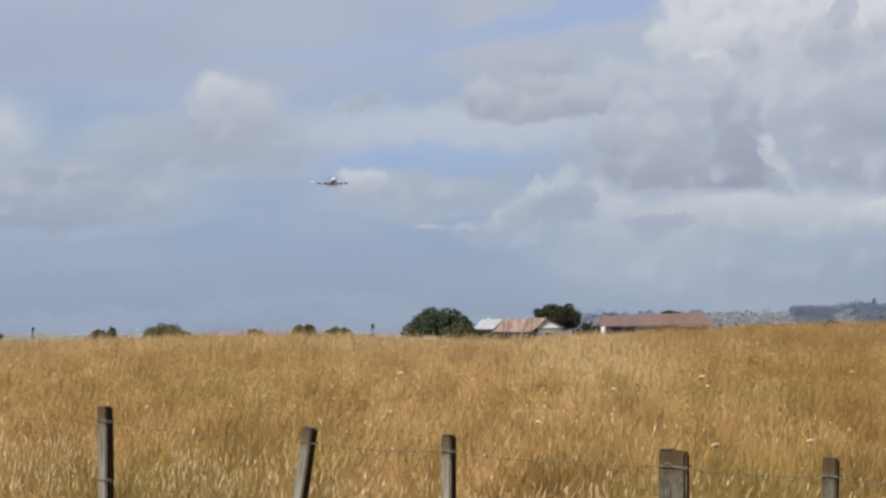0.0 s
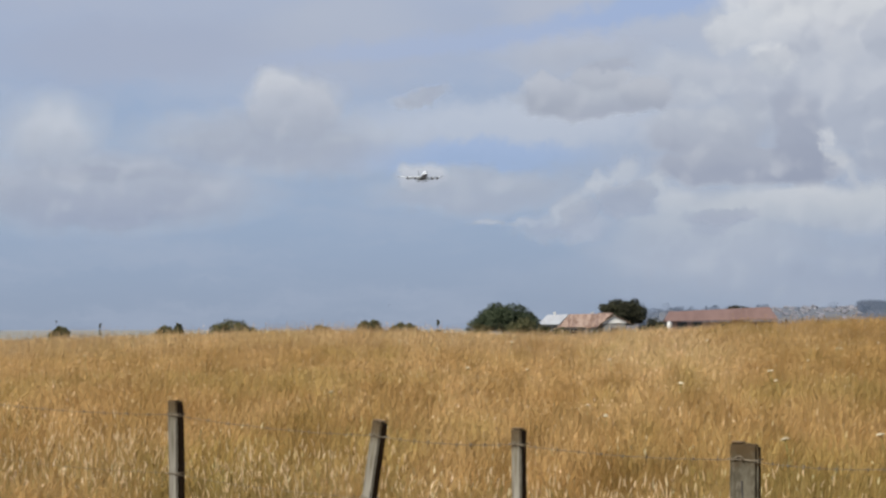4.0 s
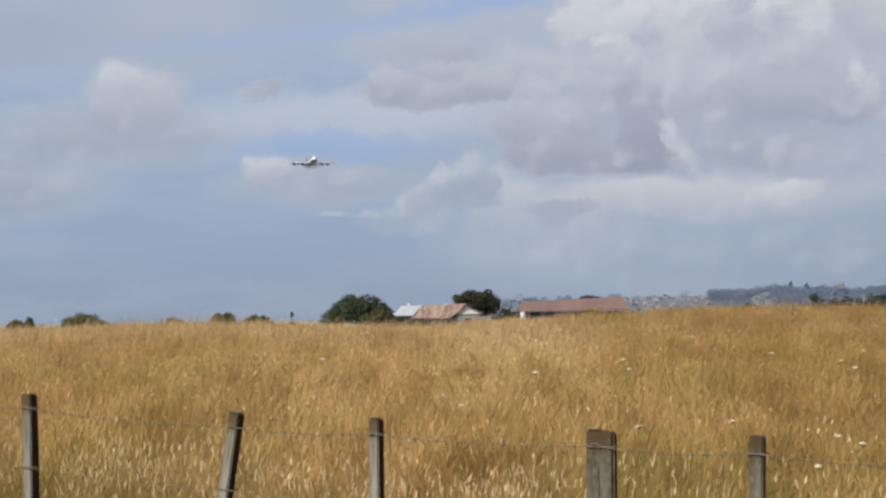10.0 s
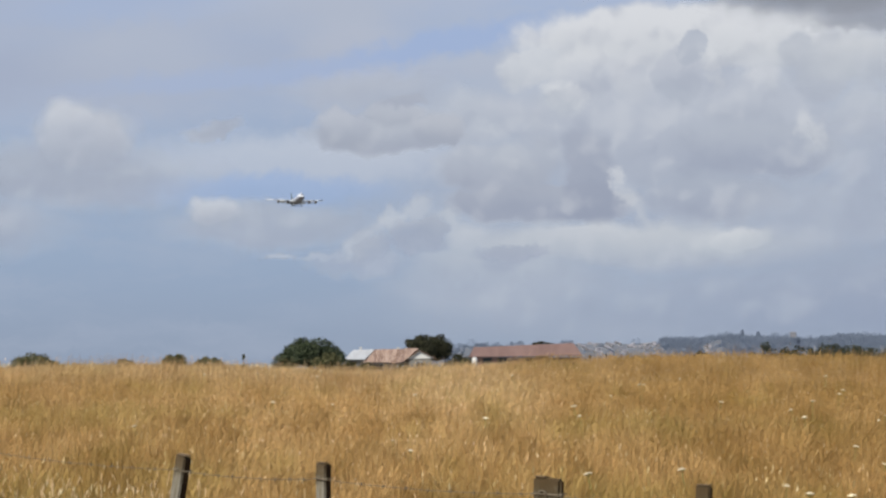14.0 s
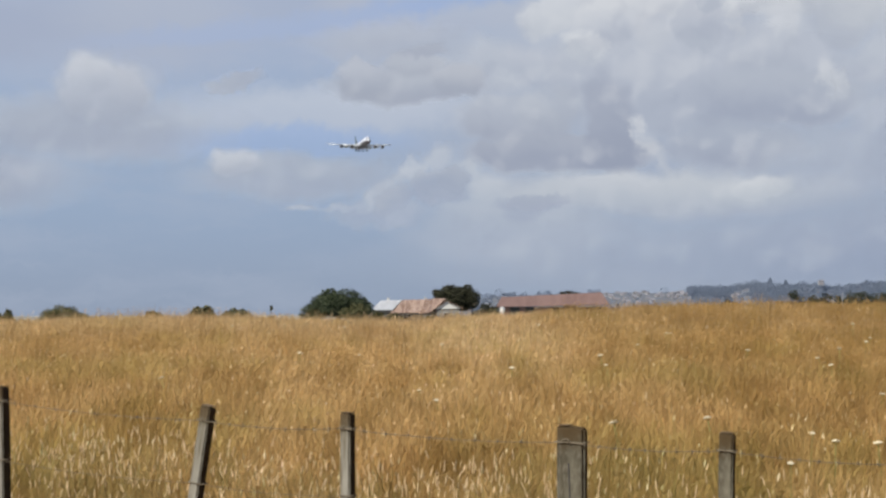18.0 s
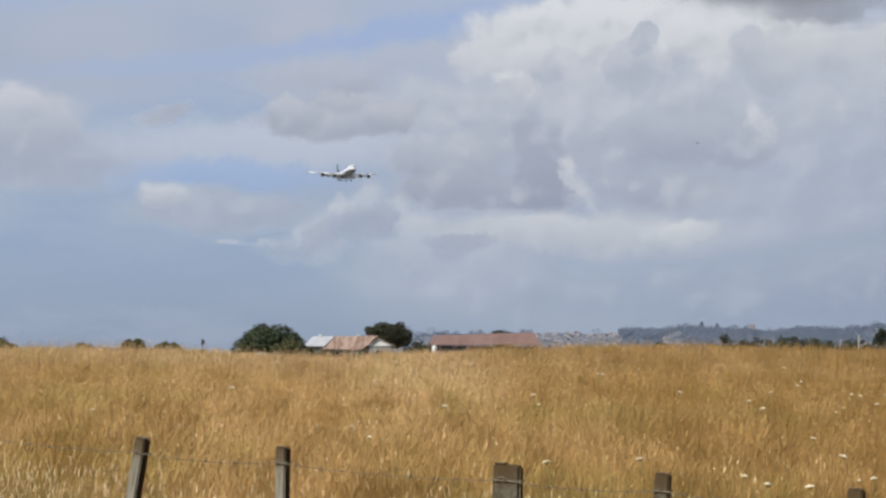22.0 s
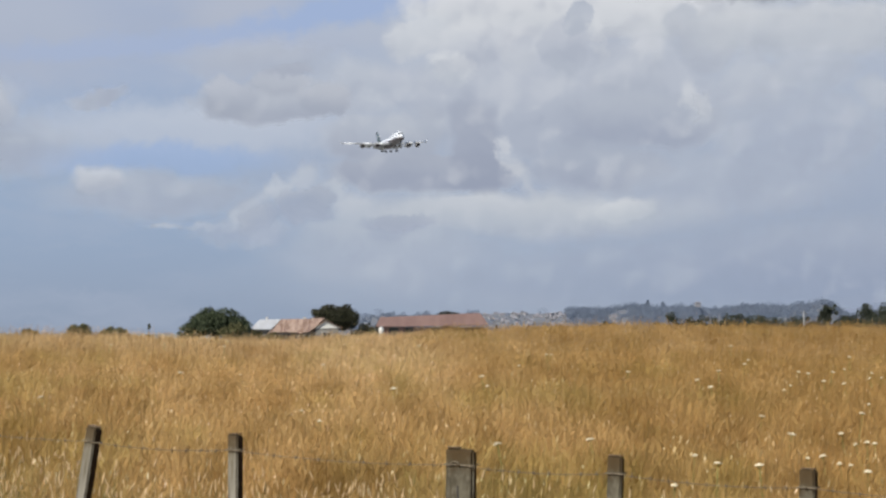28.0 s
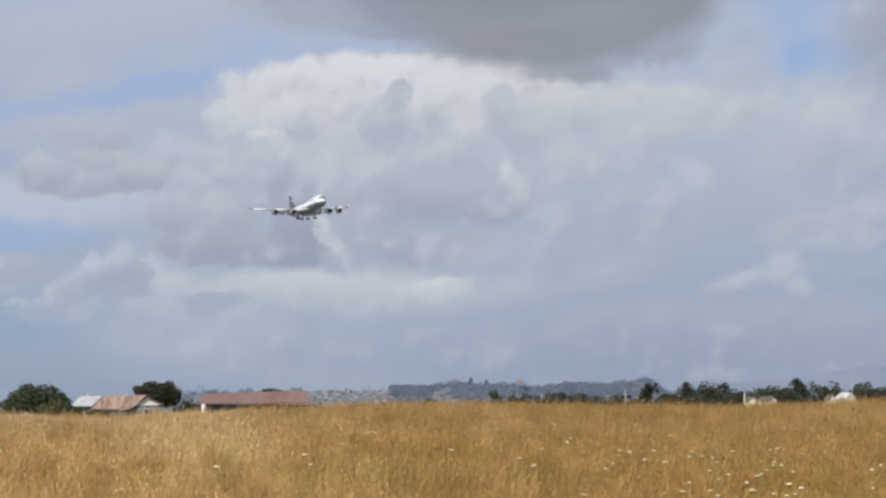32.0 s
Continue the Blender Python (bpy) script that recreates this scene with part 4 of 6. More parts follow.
def farmhouse():
    root = new("farmhouse")
    root.location = (fx(-80), FARM, 0.25)
    tagged(root, "old farmhouse with white, rusted and gabled iron roofs", "house")
    dx, dz = root.location.x, root.location.z
    X = lambda u: fx(u) - dx
    Z = lambda v: fz(v) - dz
    base = 0.0
    # west wing, white roof
    bm = bmesh.new()
    box(bm, X(-118) - X(-157), 6.0, Z(6), (X(-157) + X(-118)) / 2, 2.9, base)
    part("wall", bm, M_GREYWALL, root, "shaded grey board wall")
    bm = bmesh.new()
    roof_plane(bm, (X(-161), -0.6, Z(6)), (X(-124), -0.6, Z(6)), (X(-108), 3.2, Z(24)), (X(-146), 3.2, Z(23)), 0.1, 0)
    roof_plane(bm, (X(-161), 7.0, Z(6)), (X(-124), 7.0, Z(6)), (X(-108), 3.25, Z(24)), (X(-146), 3.25, Z(23)), 0.1, 0)
    part("roof", bm, M_WHITEROOF, root, "white painted iron roof")
    # main block, rusted roof
    bm = bmesh.new()
    box(bm, X(-46) - X(-124), 5.6, Z(3), (X(-124) + X(-46)) / 2, 3.0, base)
    part("wall", bm, M_GREYWALL, root)
    bm = bmesh.new()
    roof_plane(bm, (X(-128), -0.9, Z(1)), (X(-72), -0.9, Z(1)), (X(-46), 3.2, Z(25)), (X(-107), 3.2, Z(24)), 0.1, 0)
    roof_plane(bm, (X(-122), 7.2, Z(2)), (X(-42), 7.2, Z(2)), (X(-30), 3.25, Z(25)), (X(-107), 3.25, Z(24)), 0.1, 0)
    part("roof", bm, M_RUST, root, "rusted corrugated iron roof")
    # lean-to roof running down to the front
    bm = bmesh.new()
    roof_plane(bm, (X(-78), -2.6, Z(-2)), (X(-56), -2.6, Z(2)), (X(-30), 2.9, Z(26)), (X(-54), 2.9, Z(26)), 0.12, 0)
    part("porch_roof", bm, M_RUST, root, "rusted iron lean-to roof")
    for u in (-76, -66, -57):
        bm = bmesh.new()
        box(bm, 0.14, 0.14, Z(-3), X(u), -2.4, base)
        part("porch_post", bm, M_BOARD, root)
    # gabled front room
    bm = bmesh.new()
    box(bm, X(-6) - X(-46), 4.4, Z(7), (X(-46) + X(-6)) / 2, 0.6, base)
    part("wall", bm, M_GREYWALL, root)
    bm = bmesh.new()
    v = [bm.verts.new(p) for p in ((X(-48), -1.66, Z(8)), (X(-3), -1.66, Z(9)), (X(-28), -1.66, Z(21)), (X(-48), -1.5, Z(8)), (X(-3), -1.5, Z(9)), (X(-28), -1.5, Z(21)))]
    for f in ((0, 1, 2), (5, 4, 3), (0, 3, 4, 1), (1, 4, 5, 2), (2, 5, 3, 0)):
        bm.faces.new([v[i] for i in f])
    part("gable", bm, M_BOARD, root, "white painted gable end")
    bm = bmesh.new()
    roof_plane(bm, (X(-52), -2.0, Z(6.5)), (X(-52), 3.0, Z(6.5)), (X(-28), 3.0, Z(22)), (X(-28), -2.0, Z(22)), 0.1, 0)
    roof_plane(bm, (X(1), -2.0, Z(8)), (X(1), 3.0, Z(8)), (X(-28), 3.0, Z(22)), (X(-28), -2.0, Z(22)), 0.1, 0)
    part("gable_roof", bm, M_RUST, root)
    window(root, X(-26), -1.66, Z(7) - 1.7, 1.5, 1.2)
    window(root, X(-98), 0.16, Z(3) - 1.5, 1.2, 1.1)
    for u, y in ((-133, 3.6), (-66, 3.6)):
        bm = bmesh.new()
        box(bm, 0.4, 0.4, 1.1, X(u), y, Z(23) - 0.65, bev=0.03)
        box(bm, 0.5, 0.5, 0.12, X(u), y, Z(23) + 0.45, bev=0.02)
        part("chimney", bm, M_BOARD, root, "white painted chimney")


farmhouse()


def red_shed():
    root = new("long_shed")
    y0 = 415.0
    root.location = (fx(160, y0), y0, 0.25)
    tagged(root, "long low farm shed with a faded red roof", "shed")
    X = lambda u: fx(u, y0) - root.location.x
    Z = lambda v: fz(v, y0) - 0.25
    bm = bmesh.new()
    box(bm, X(254) - X(66), 9.0, Z(11), X(160), 4.4, 0)
    part("wall", bm, M_REDROOF, root, "faded red iron wall")
    bm = bmesh.new()
    roof_plane(bm, (X(60), -0.7, Z(11)), (X(260), -0.7, Z(14)), (X(247), 4.5, Z(36)), (X(69), 4.5, Z(28)), 0.1, 0)
    roof_plane(bm, (X(60), 9.8, Z(11)), (X(260), 9.8, Z(14)), (X(247), 4.55, Z(36)), (X(69), 4.55, Z(28)), 0.1, 0)
    part("roof", bm, M_REDROOF, root, "faded red corrugated roof")
    # dark slabs on the wall stand for the shade inside open doorways
    for u, w in ((92, 1.7), (118, 1.6), (166, 1.5), (206, 1.2), (231, 2.4), (249, 1.6)):
        bm = bmesh.new()
        box(bm, w, 0.12, Z(11) - 0.1, X(u), -0.13, 0.05)
        part("doorway_shade", bm, M_GLASS, root, "dark open doorway")


red_shed()


def water_tank():
    x, y = fx(70, 392), 392.0
    root = new("water_tank")
    root.location = (x, y, float(ground_z(x, y)))
    tagged(root, "small white water tank beside the shed", "tank")
    h = fz(12, y) - root.location.z
    bm = bmesh.new()
    tube(bm, [(0, 0, -0.1), (0, 0, h * 0.86), (0, 0, h * 0.92)], [0.42, 0.42, 0.36], 16)
    part("body", bm, M_BOARD, root)
    bm = bmesh.new()
    tube(bm, [(0, 0, h * 0.9), (0, 0, h * 0.97), (0, 0, h)], [0.36, 0.22, 0.06], 12)
    part("lid", bm, M_WHITEROOF, root)


water_tank()


def cottage(name, u, y, v, w, roof_mat, label, turn=0.0):
    """A hipped house with a projecting gabled bay."""
    x = math.tan(u / ONE) * y
    root = new(name)
    z = float(ground_z(x, y))
    root.matrix_basis = pose(x, y, z, 0, 0, turn)
    tagged(root, label, "house")
    wide, top = w / ONE * y, fz(v, y) - z
    deep, eave = wide * 0.6, top * 0.78
    bm = bmesh.new()
    box(bm, wide, deep, eave, 0, 0, -0.1)
    part("wall", bm, M_CREAM, root)
    bm = bmesh.new()
    o = 0.4
    roof_plane(bm, (-wide / 2 - o, -deep / 2 - o, eave - 0.15), (wide / 2 + o, -deep / 2 - o, eave - 0.15), (wide / 3.4, 0, top), (-wide / 3.4, 0, top), 0.12, 0)
    roof_plane(bm, (-wide / 2 - o, deep / 2 + o, eave - 0.15), (wide / 2 + o, deep / 2 + o, eave - 0.15), (wide / 3.4, 0.02, top), (-wide / 3.4, 0.02, top), 0.12, 0)
    for s in (-1, 1):
        vs = [bm.verts.new(p) for p in ((s * (wide / 2 + o), -deep / 2 - o, eave - 0.1), (s * (wide / 2 + o), deep / 2 + o, eave - 0.1), (s * wide / 3.4, 0.01, top + 0.1))]
        bm.faces.new(vs if s > 0 else vs[::-1])
    part("roof", bm, roof_mat, root)
    # bay: side walls, gable end and its roof
    bx, bw, out, peak = wide * 0.14, wide * 0.28, deep * 0.5 + 1.6, eave + (top - eave) * 0.96
    bm = bmesh.new()
    rings = [[Vector((bx - bw, q, -0.1)), Vector((bx + bw, q, -0.1)), Vector((bx + bw, q, eave)), Vector((bx, q, peak - 0.15)), Vector((bx - bw, q, eave))] for q in (-out, -deep / 2 + 0.4)]
    loft(bm, rings, smooth=False)
    part("gable_bay", bm, M_CREAM, root, "cream gable end")
    bm = bmesh.new()
    for s in (-1, 1):
        roof_plane(bm, (bx + s * (bw + o), -out - 0.3, eave - 0.25), (bx + s * (bw + o), 0, eave - 0.25), (bx, 0, peak), (bx, -out - 0.3, peak), 0.1, 0)
    part("bay_roof", bm, roof_mat, root)
    window(root, bx, -out - 0.04, eave * 0.38, bw * 0.9, eave * 0.42)
    for k in (-0.36, -0.14):
        window(root, k * wide, -deep / 2 - 0.05, eave * 0.38, wide * 0.11, eave * 0.42)
    return root


cottage("farm_cottage", 1058, 640, 30, 27, M_DARKROOF, "cream cottage with a grey-brown roof among trees", 12)
cottage("farm_cottage", 1032, 648, 28, 24, M_DARKROOF, "small cream outbuilding with a brown roof", -20)
cottage("farm_cottage", 1193, 650, 37, 26, M_PALEROOF, "pale gabled house before the shelter belt", 8)
cottage("farm_cottage", 1168, 655, 33, 18, M_DARKROOF, "small grey house before the shelter belt", -10)


def pole(u, y, v, r, label, arms=True):
    x, y, z = spot(u, y)
    root = new("utility_pole")
    root.location = (x, y, z)
    tagged(root, label, "pole")
    h = high_to(v, y, z)
    bm = bmesh.new()
    tube(bm, [(0, 0, -0.3), (0, 0, h * 0.5), (0, 0, h)], [r, r * 0.9, r * 0.75], 8)
    part("shaft", bm, M_POLE, root)
    if arms:
        bm = bmesh.new()
        box(bm, 1.6, 0.12, 0.12, 0, 0.1, h - 0.5)
        part("crossarm", bm, M_WOOD, root)


pole(812, 520, 41, 0.10, "pale concrete power pole beyond the pasture")
pole(1020, 560, 36, 0.22, "thick white pole beside a cottage", False)
pole(1206, 600, 54, 0.07, "thin pole before the shelter belt", False)
pole(780, 560, 32, 0.06, "slim grey pole beyond the pasture", False)
pole(665, 560, 34, 0.06, "slim grey pole beyond the pasture", False)


def yard_fence():
    """Tall timber posts and rails of the stockyard beside the shed."""
    root = new("yard_fence")
    y = 408.0
    x0 = fx(344, y)
    root.location = (x0, y, float(ground_z(x0, y)))
    tagged(root, "dark timber stockyard fence beside the red shed", "fence")
    us = (274, 302, 330, 357, 388)
    for k, u in enumerate(us):
        x = fx(u, y) - x0
        h = fz(16 + 2.0 * math.sin(k * 2.1), y) - root.location.z
        bm = bmesh.new()
        tube(bm, [(x, 0, -0.4), (x + 0.02, 0, h * 0.5), (x, 0.02, h)], [0.17, 0.155, 0.14], 8)
        part("post", bm, M_DARKWOOD_SHADE, root)
    for f in (0.35, 0.62):
        bm = bmesh.new()
        box(bm, fx(us[-1] - us[0], y), 0.06, 0.16, fx((us[0] + us[-1]) / 2, y) - x0, -0.18, f * 2.6)
        part("rail", bm, M_DARKWOOD_SHADE, root)


yard_fence()

# ---------------------------------------------------------------- town on the hill


def town_house(k):
    root = new("town_house")
    tagged(root, ("white two-storey house on the far hill", "pale bungalow with a dark roof on the far hill", "cream house with a brown roof on the far hill")[k % 3], "house", "houses on the far hill")
    w, d, h = ((8, 7, 5.5), (10, 7, 3.2), (9, 8, 4.2))[k % 3]
    bm = bmesh.new()
    box(bm, w, d, h, 0, 0, -1.0)
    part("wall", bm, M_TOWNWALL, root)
    bm = bmesh.new()
    e = h - 1.0
    roof_plane(bm, (-w / 2 - 0.5, -d / 2 - 0.5, e), (w / 2 + 0.5, -d / 2 - 0.5, e), (w / 2 + 0.5, 0, e + 2.4), (-w / 2 - 0.5, 0, e + 2.4), 0.15)
    roof_plane(bm, (-w / 2 - 0.5, d / 2 + 0.5, e), (w / 2 + 0.5, d / 2 + 0.5, e), (w / 2 + 0.5, 0.03, e + 2.4), (-w / 2 - 0.5, 0.03, e + 2.4), 0.15)
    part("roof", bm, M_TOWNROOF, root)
    bm = bmesh.new()
    box(bm, 2.6, 0.12, 1.5, -w * 0.22, -d / 2 - 0.02, e - 2.2)
    part("window", bm, M_FARGLASS, root)
    bm = bmesh.new()
    box(bm, 2.6, 0.12, 1.5, w * 0.22, -d / 2 - 0.02, e - 2.2)
    part("window", bm, M_FARGLASS, root)
    return root


def town():
    rs = np.random.default_rng(77)
    protos = []
    for i in range(84):
        q = rs.random()
        if q < 0.80:
            u = rs.uniform(248, 404)
        elif q < 0.93:
            u = rs.uniform(474, 506) if rs.random() < 0.5 else rs.uniform(600, 650)
        else:
            u = rs.uniform(60, 240) if rs.random() < 0.3 else rs.uniform(620, 900)
        y = rs.uniform(3120, 3600) if q < 0.72 else rs.uniform(3150, 3600)
        x = math.tan(u / ONE) * y
        m = pose(x, y, float(hill_z(u, y)), 0, 0, rs.uniform(4, 42)) @ Matrix.Diagonal((0.8, 0.8, 0.8, 1))
        if i < 3:
            p = town_house(i)
            p.matrix_basis = m
            protos.append(p)
        else:
            copy_thing(protos[int(rs.integers(3))], m)
    x = math.tan(628 / ONE) * 3480
    copy_thing(protos[0], pose(x, 3480, float(hill_z(628, 3480)) + 11.0, 0, 0, 8) @ Matrix.Diagonal((1.2, 1.0, 1.3, 1)))


town()


def far_woods():
    """Clumps of trees over the town hill."""
    rs = np.random.default_rng(5)
    cs, rad = [], []
    for i in range(1700):
        q = rs.random()
        u = rs.uniform(-20, 1500) if q < 0.4 else rs.uniform(395, 1250)
        y = rs.uniform(3050, 3640) if q < 0.6 else rs.uniform(3560, 3690)
        if 245 < u < 398 and (rs.random() < 0.93 or y > 3560):
            continue
        if 474 < u < 506 and y < 3500 and rs.random() < 0.6:
            continue
        r = rs.uniform(3.0, 5.5) if rs.random() < 0.84 else rs.uniform(5, 9)
        x = math.tan(u / ONE) * y
        cs.append((x, y, float(hill_z(u, y)) + r * 0.7))
        rad.append(r)
    # a dense plantation and two tall trees on the skyline
    for i in range(170):
        u, y = rs.uniform(400, 474), rs.uniform(3350, 3660)
        r = rs.uniform(3.5, 6.0)
        cs.append((math.tan(u / ONE) * y, y, float(hill_z(u, y)) + r * (0.7 + 0.7 * rs.random())))
        rad.append(r)
    for i in range(480):
        u, y = rs.uniform(506, 830), rs.uniform(3080, 3660)
        r = rs.uniform(3.5, 6.5)
        cs.append((math.tan(u / ONE) * y, y, float(hill_z(u, y)) + r * 0.7))
        rad.append(r)
    for u in (540, 567):
        for k in range(4):
            cs.append((math.tan(u / ONE) * 3640, 3640, float(hill_z(u, 3640)) + 3.5 + 3.2 * k))
            rad.append(5.0 - 0.8 * k)
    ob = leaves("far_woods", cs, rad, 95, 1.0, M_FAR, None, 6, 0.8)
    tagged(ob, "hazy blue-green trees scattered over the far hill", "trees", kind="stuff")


far_woods()

# ---------------------------------------------------------------- fence
ALONG = -36.87        # the fence line's turn, degrees
F_DIR, F_OUT = Vector((0.8, -0.6, 0)), Vector((0.6, 0.8, 0))


def fence():
    rs = random.Random(8)
    root = new("fence")
    tagged(root, "weathered timber post and wire farm fence", "fence")
    # back right corner of each top, width, depth, lean to the right, kind
    posts = [(-4.60, 12.45, 1.40, 0.060, 0.035, 2.0, 0), (-3.36, 11.52, 1.35, 0.060, 0.035, -1.0, 0),
             (-2.078, 10.56, 1.315, 0.061, 0.052, -1.2, 0), (-1.032, 9.775, 1.253, 0.056, 0.046, 11.0, 0), (-0.417, 9.314, 1.241, 0.053, 0.042, 0.0, 0),
             (0.496, 8.629, 1.218, 0.126, 0.034, 0.6, 1), (1.008, 8.245, 1.209, 0.060, 0.027, 1.2, 0), (1.617, 7.787, 1.188, 0.058, 0.032, 0.5, 0),
             (2.42, 7.185, 1.17, 0.060, 0.034, -2.0, 0), (3.30, 6.525, 1.15, 0.060, 0.034, 1.0, 0)]
    at = []
    for x, y, z, w, d, lean, big in posts:
        c = Vector((x, y, z)) - F_DIR * (w / 2) - F_OUT * (d / 2)
        g = float(ground_z(c.x, c.y))
        m = Matrix.Translation(c) @ pose(0, 0, 0, 0, 0, ALONG) @ pose(0, 0, 0, 0, lean, 0)
        h = z - g + 0.35
        bm = bmesh.new()
        box(bm, w, d, h, 0, 0, -h, bev=0.005 if not big else 0.009)
        bmesh.ops.subdivide_edges(bm, edges=[e for e in bm.edges if e.calc_length() > 0.4], cuts=10)
        for v in bm.verts:
            k = noise.noise_vector(Vector((v.co.x * 9 + x * 7, v.co.y * 9, v.co.z * 3)))
            v.co.x += k.x * 0.004
            v.co.y += k.y * 0.003
            if v.co.z > -0.02:
                v.co.z += k.z * 0.006 - (0.011 * (v.co.x / w) if big else 0.004 * v.co.x / w)
        bmesh.ops.recalc_face_normals(bm, faces=bm.faces[:])
        # faces turned from the sun get the darker material as painted shade
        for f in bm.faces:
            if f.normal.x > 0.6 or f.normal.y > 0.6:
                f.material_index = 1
        p = part("strainer_post" if big else "batten", bm, [M_WOODDARK if x > 0.3 else M_WOOD, M_DARKWOOD_SHADE], root, "thick grey split timber post" if big else "")
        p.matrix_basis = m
        # saw-cut cap and crack
        bm = bmesh.new()
        box(bm, w * 0.42 if big else w * 0.9, d * 0.9, 0.004, -w * 0.26 if big else 0, 0, 0.001, bev=0.001)
        part("end_cut", bm, M_WOODTOP, p)
        if big:
            bm = bmesh.new()
            box(bm, 0.005, 0.003, 0.16, -0.012, -d / 2 - 0.001, -0.30, pose(0, 0, 0, 0, -3, 0))
            part("crack", bm, M_BLACK, p)
        for drop in (0.062, 0.335, 0.61):
            bm = bmesh.new()
            r = w / 2 + 0.004
            if big:
                tube(bm, [(-0.016 + 0.022 * math.cos(a), -d / 2 - 0.004, -drop - 0.004 + 0.016 * math.sin(a)) for a in np.linspace(-0.3, math.pi + 0.3, 9)], [0.0028] * 9, 5)
            tube(bm, [(-r, -d / 2 - 0.003, -drop), (r, -d / 2 - 0.003, -drop), (r, d / 2 + 0.003, -drop + 0.002), (-r, d / 2 + 0.003, -drop + 0.002), (-r, -d / 2 - 0.003, -drop)], [0.0026] * 5, 5)
            part("staple", bm, M_WIRE, p)
        at.append(m)
    # three strands
    bm = bmesh.new()
    for k in range(2):
        tube(bm, [(-0.006, 0, 0.004 * (1 - 2 * k)), (0.006, 0.003, 0.0), (0.003, -0.006 + 0.012 * k, 0.010 - 0.02 * k)], [0.0009] * 3, 4)
    for k in range(2):
        tube(bm, [(0.0, -0.010, -0.006 + 0.012 * k), (0.002, 0, 0), (-0.002, 0.010, 0.007 - 0.014 * k)], [0.0009] * 3, 4)
    barb_me = bpy.data.meshes.new("barb")
    bm.to_mesh(barb_me)
    bm.free()
    barb_me.materials.append(M_WIRE)
    for j, drop in enumerate((0.062, 0.335, 0.61)):
        pts = []
        for a, b, pa, pb in zip(at, at[1:], posts, posts[1:]):
            p, q = a @ Vector((0, -pa[4] / 2 - 0.006, -drop)), b @ Vector((0, -pb[4] / 2 - 0.006, -drop))
            for i in range(10):
                f = i / 10
                s = p.lerp(q, f)
                s.z -= 0.016 * 4 * f * (1 - f) * (0.95 + 0.1 * rs.random())
                pts.append(s)
        pts.append(q)
        bm = bmesh.new()
        tube(bm, pts, [0.0013 if j == 0 else 0.0011] * len(pts), 6)
        w = part("wire", bm, M_WIRE, root, "rusty barbed top wire" if j == 0 else "plain fence wire")
        if j == 0:
            for i in range(1, len(pts) - 1):
                shared("barb", barb_me, w, Matrix.Translation(pts[i]) @ pose(0, 0, 0, rs.uniform(0, 180), 0, ALONG))


fence()

# ---------------------------------------------------------------- aircraft (nose along +y)


def foil(x, lead, chord, z, thick=0.11, twist=0.0):
    """Section of a wing at span x: leading edge at y = lead."""
    section = ((0.0, 0.0), (0.06, 0.42), (0.25, 0.62), (0.6, 0.48), (1.0, 0.03), (0.6, -0.30), (0.25, -0.40), (0.06, -0.28))
    return [Vector((x, lead - f * chord, z + h * thick * chord - math.sin(twist) * f * chord)) for f, h in section]


def spun(bm, prof, k=22, cap=True):
    loft(bm, [[Vector((r * math.cos(2 * math.pi * i / k), y, r * math.sin(2 * math.pi * i / k))) for i in range(k)] for y, r in prof], cap)


def wheel(parent, x, y, z, r=0.62, w=0.45):
    bm = bmesh.new()
    k = 16
    loft(bm, [[Vector((x + dx, y + rr * math.cos(2 * math.pi * i / k), z + rr * math.sin(2 * math.pi * i / k))) for i in range(k)] for dx, rr in ((-w / 2, r * 0.8), (-w / 2 + 0.06, r), (w / 2 - 0.06, r), (w / 2, r * 0.8))])
    t = part("tyre", bm, M_TYRE, parent)
    return t


def leg(root, name, x, y, top, bottom, wheels, tilt=0.0):
    bm = bmesh.new()
    tube(bm, [(x, y, top), (x, y, (top + bottom) / 2), (x, y, bottom)], [0.24, 0.2, 0.16], 10)
    tube(bm, [(x, y - 2.2, top), (x, y, (top * 0.4 + bottom * 0.6))], [0.1, 0.1], 6)
    box(bm, 0.16, abs(wheels[0][1]) * 2 + 0.3, 0.2, x, y, bottom - 0.1)
    g = part(name, bm, M_STEEL, root)
    for dx, dy in wheels:
        wheel(g, x + dx, y + dy, bottom - tilt * dy)
    bm = bmesh.new()
    box(bm, 0.06, 2.2, 1.3, x + (0.9 if x > 0 else -0.9), y, top - 1.9)
    part("gear_door", bm, M_PAINT, g)
    return g


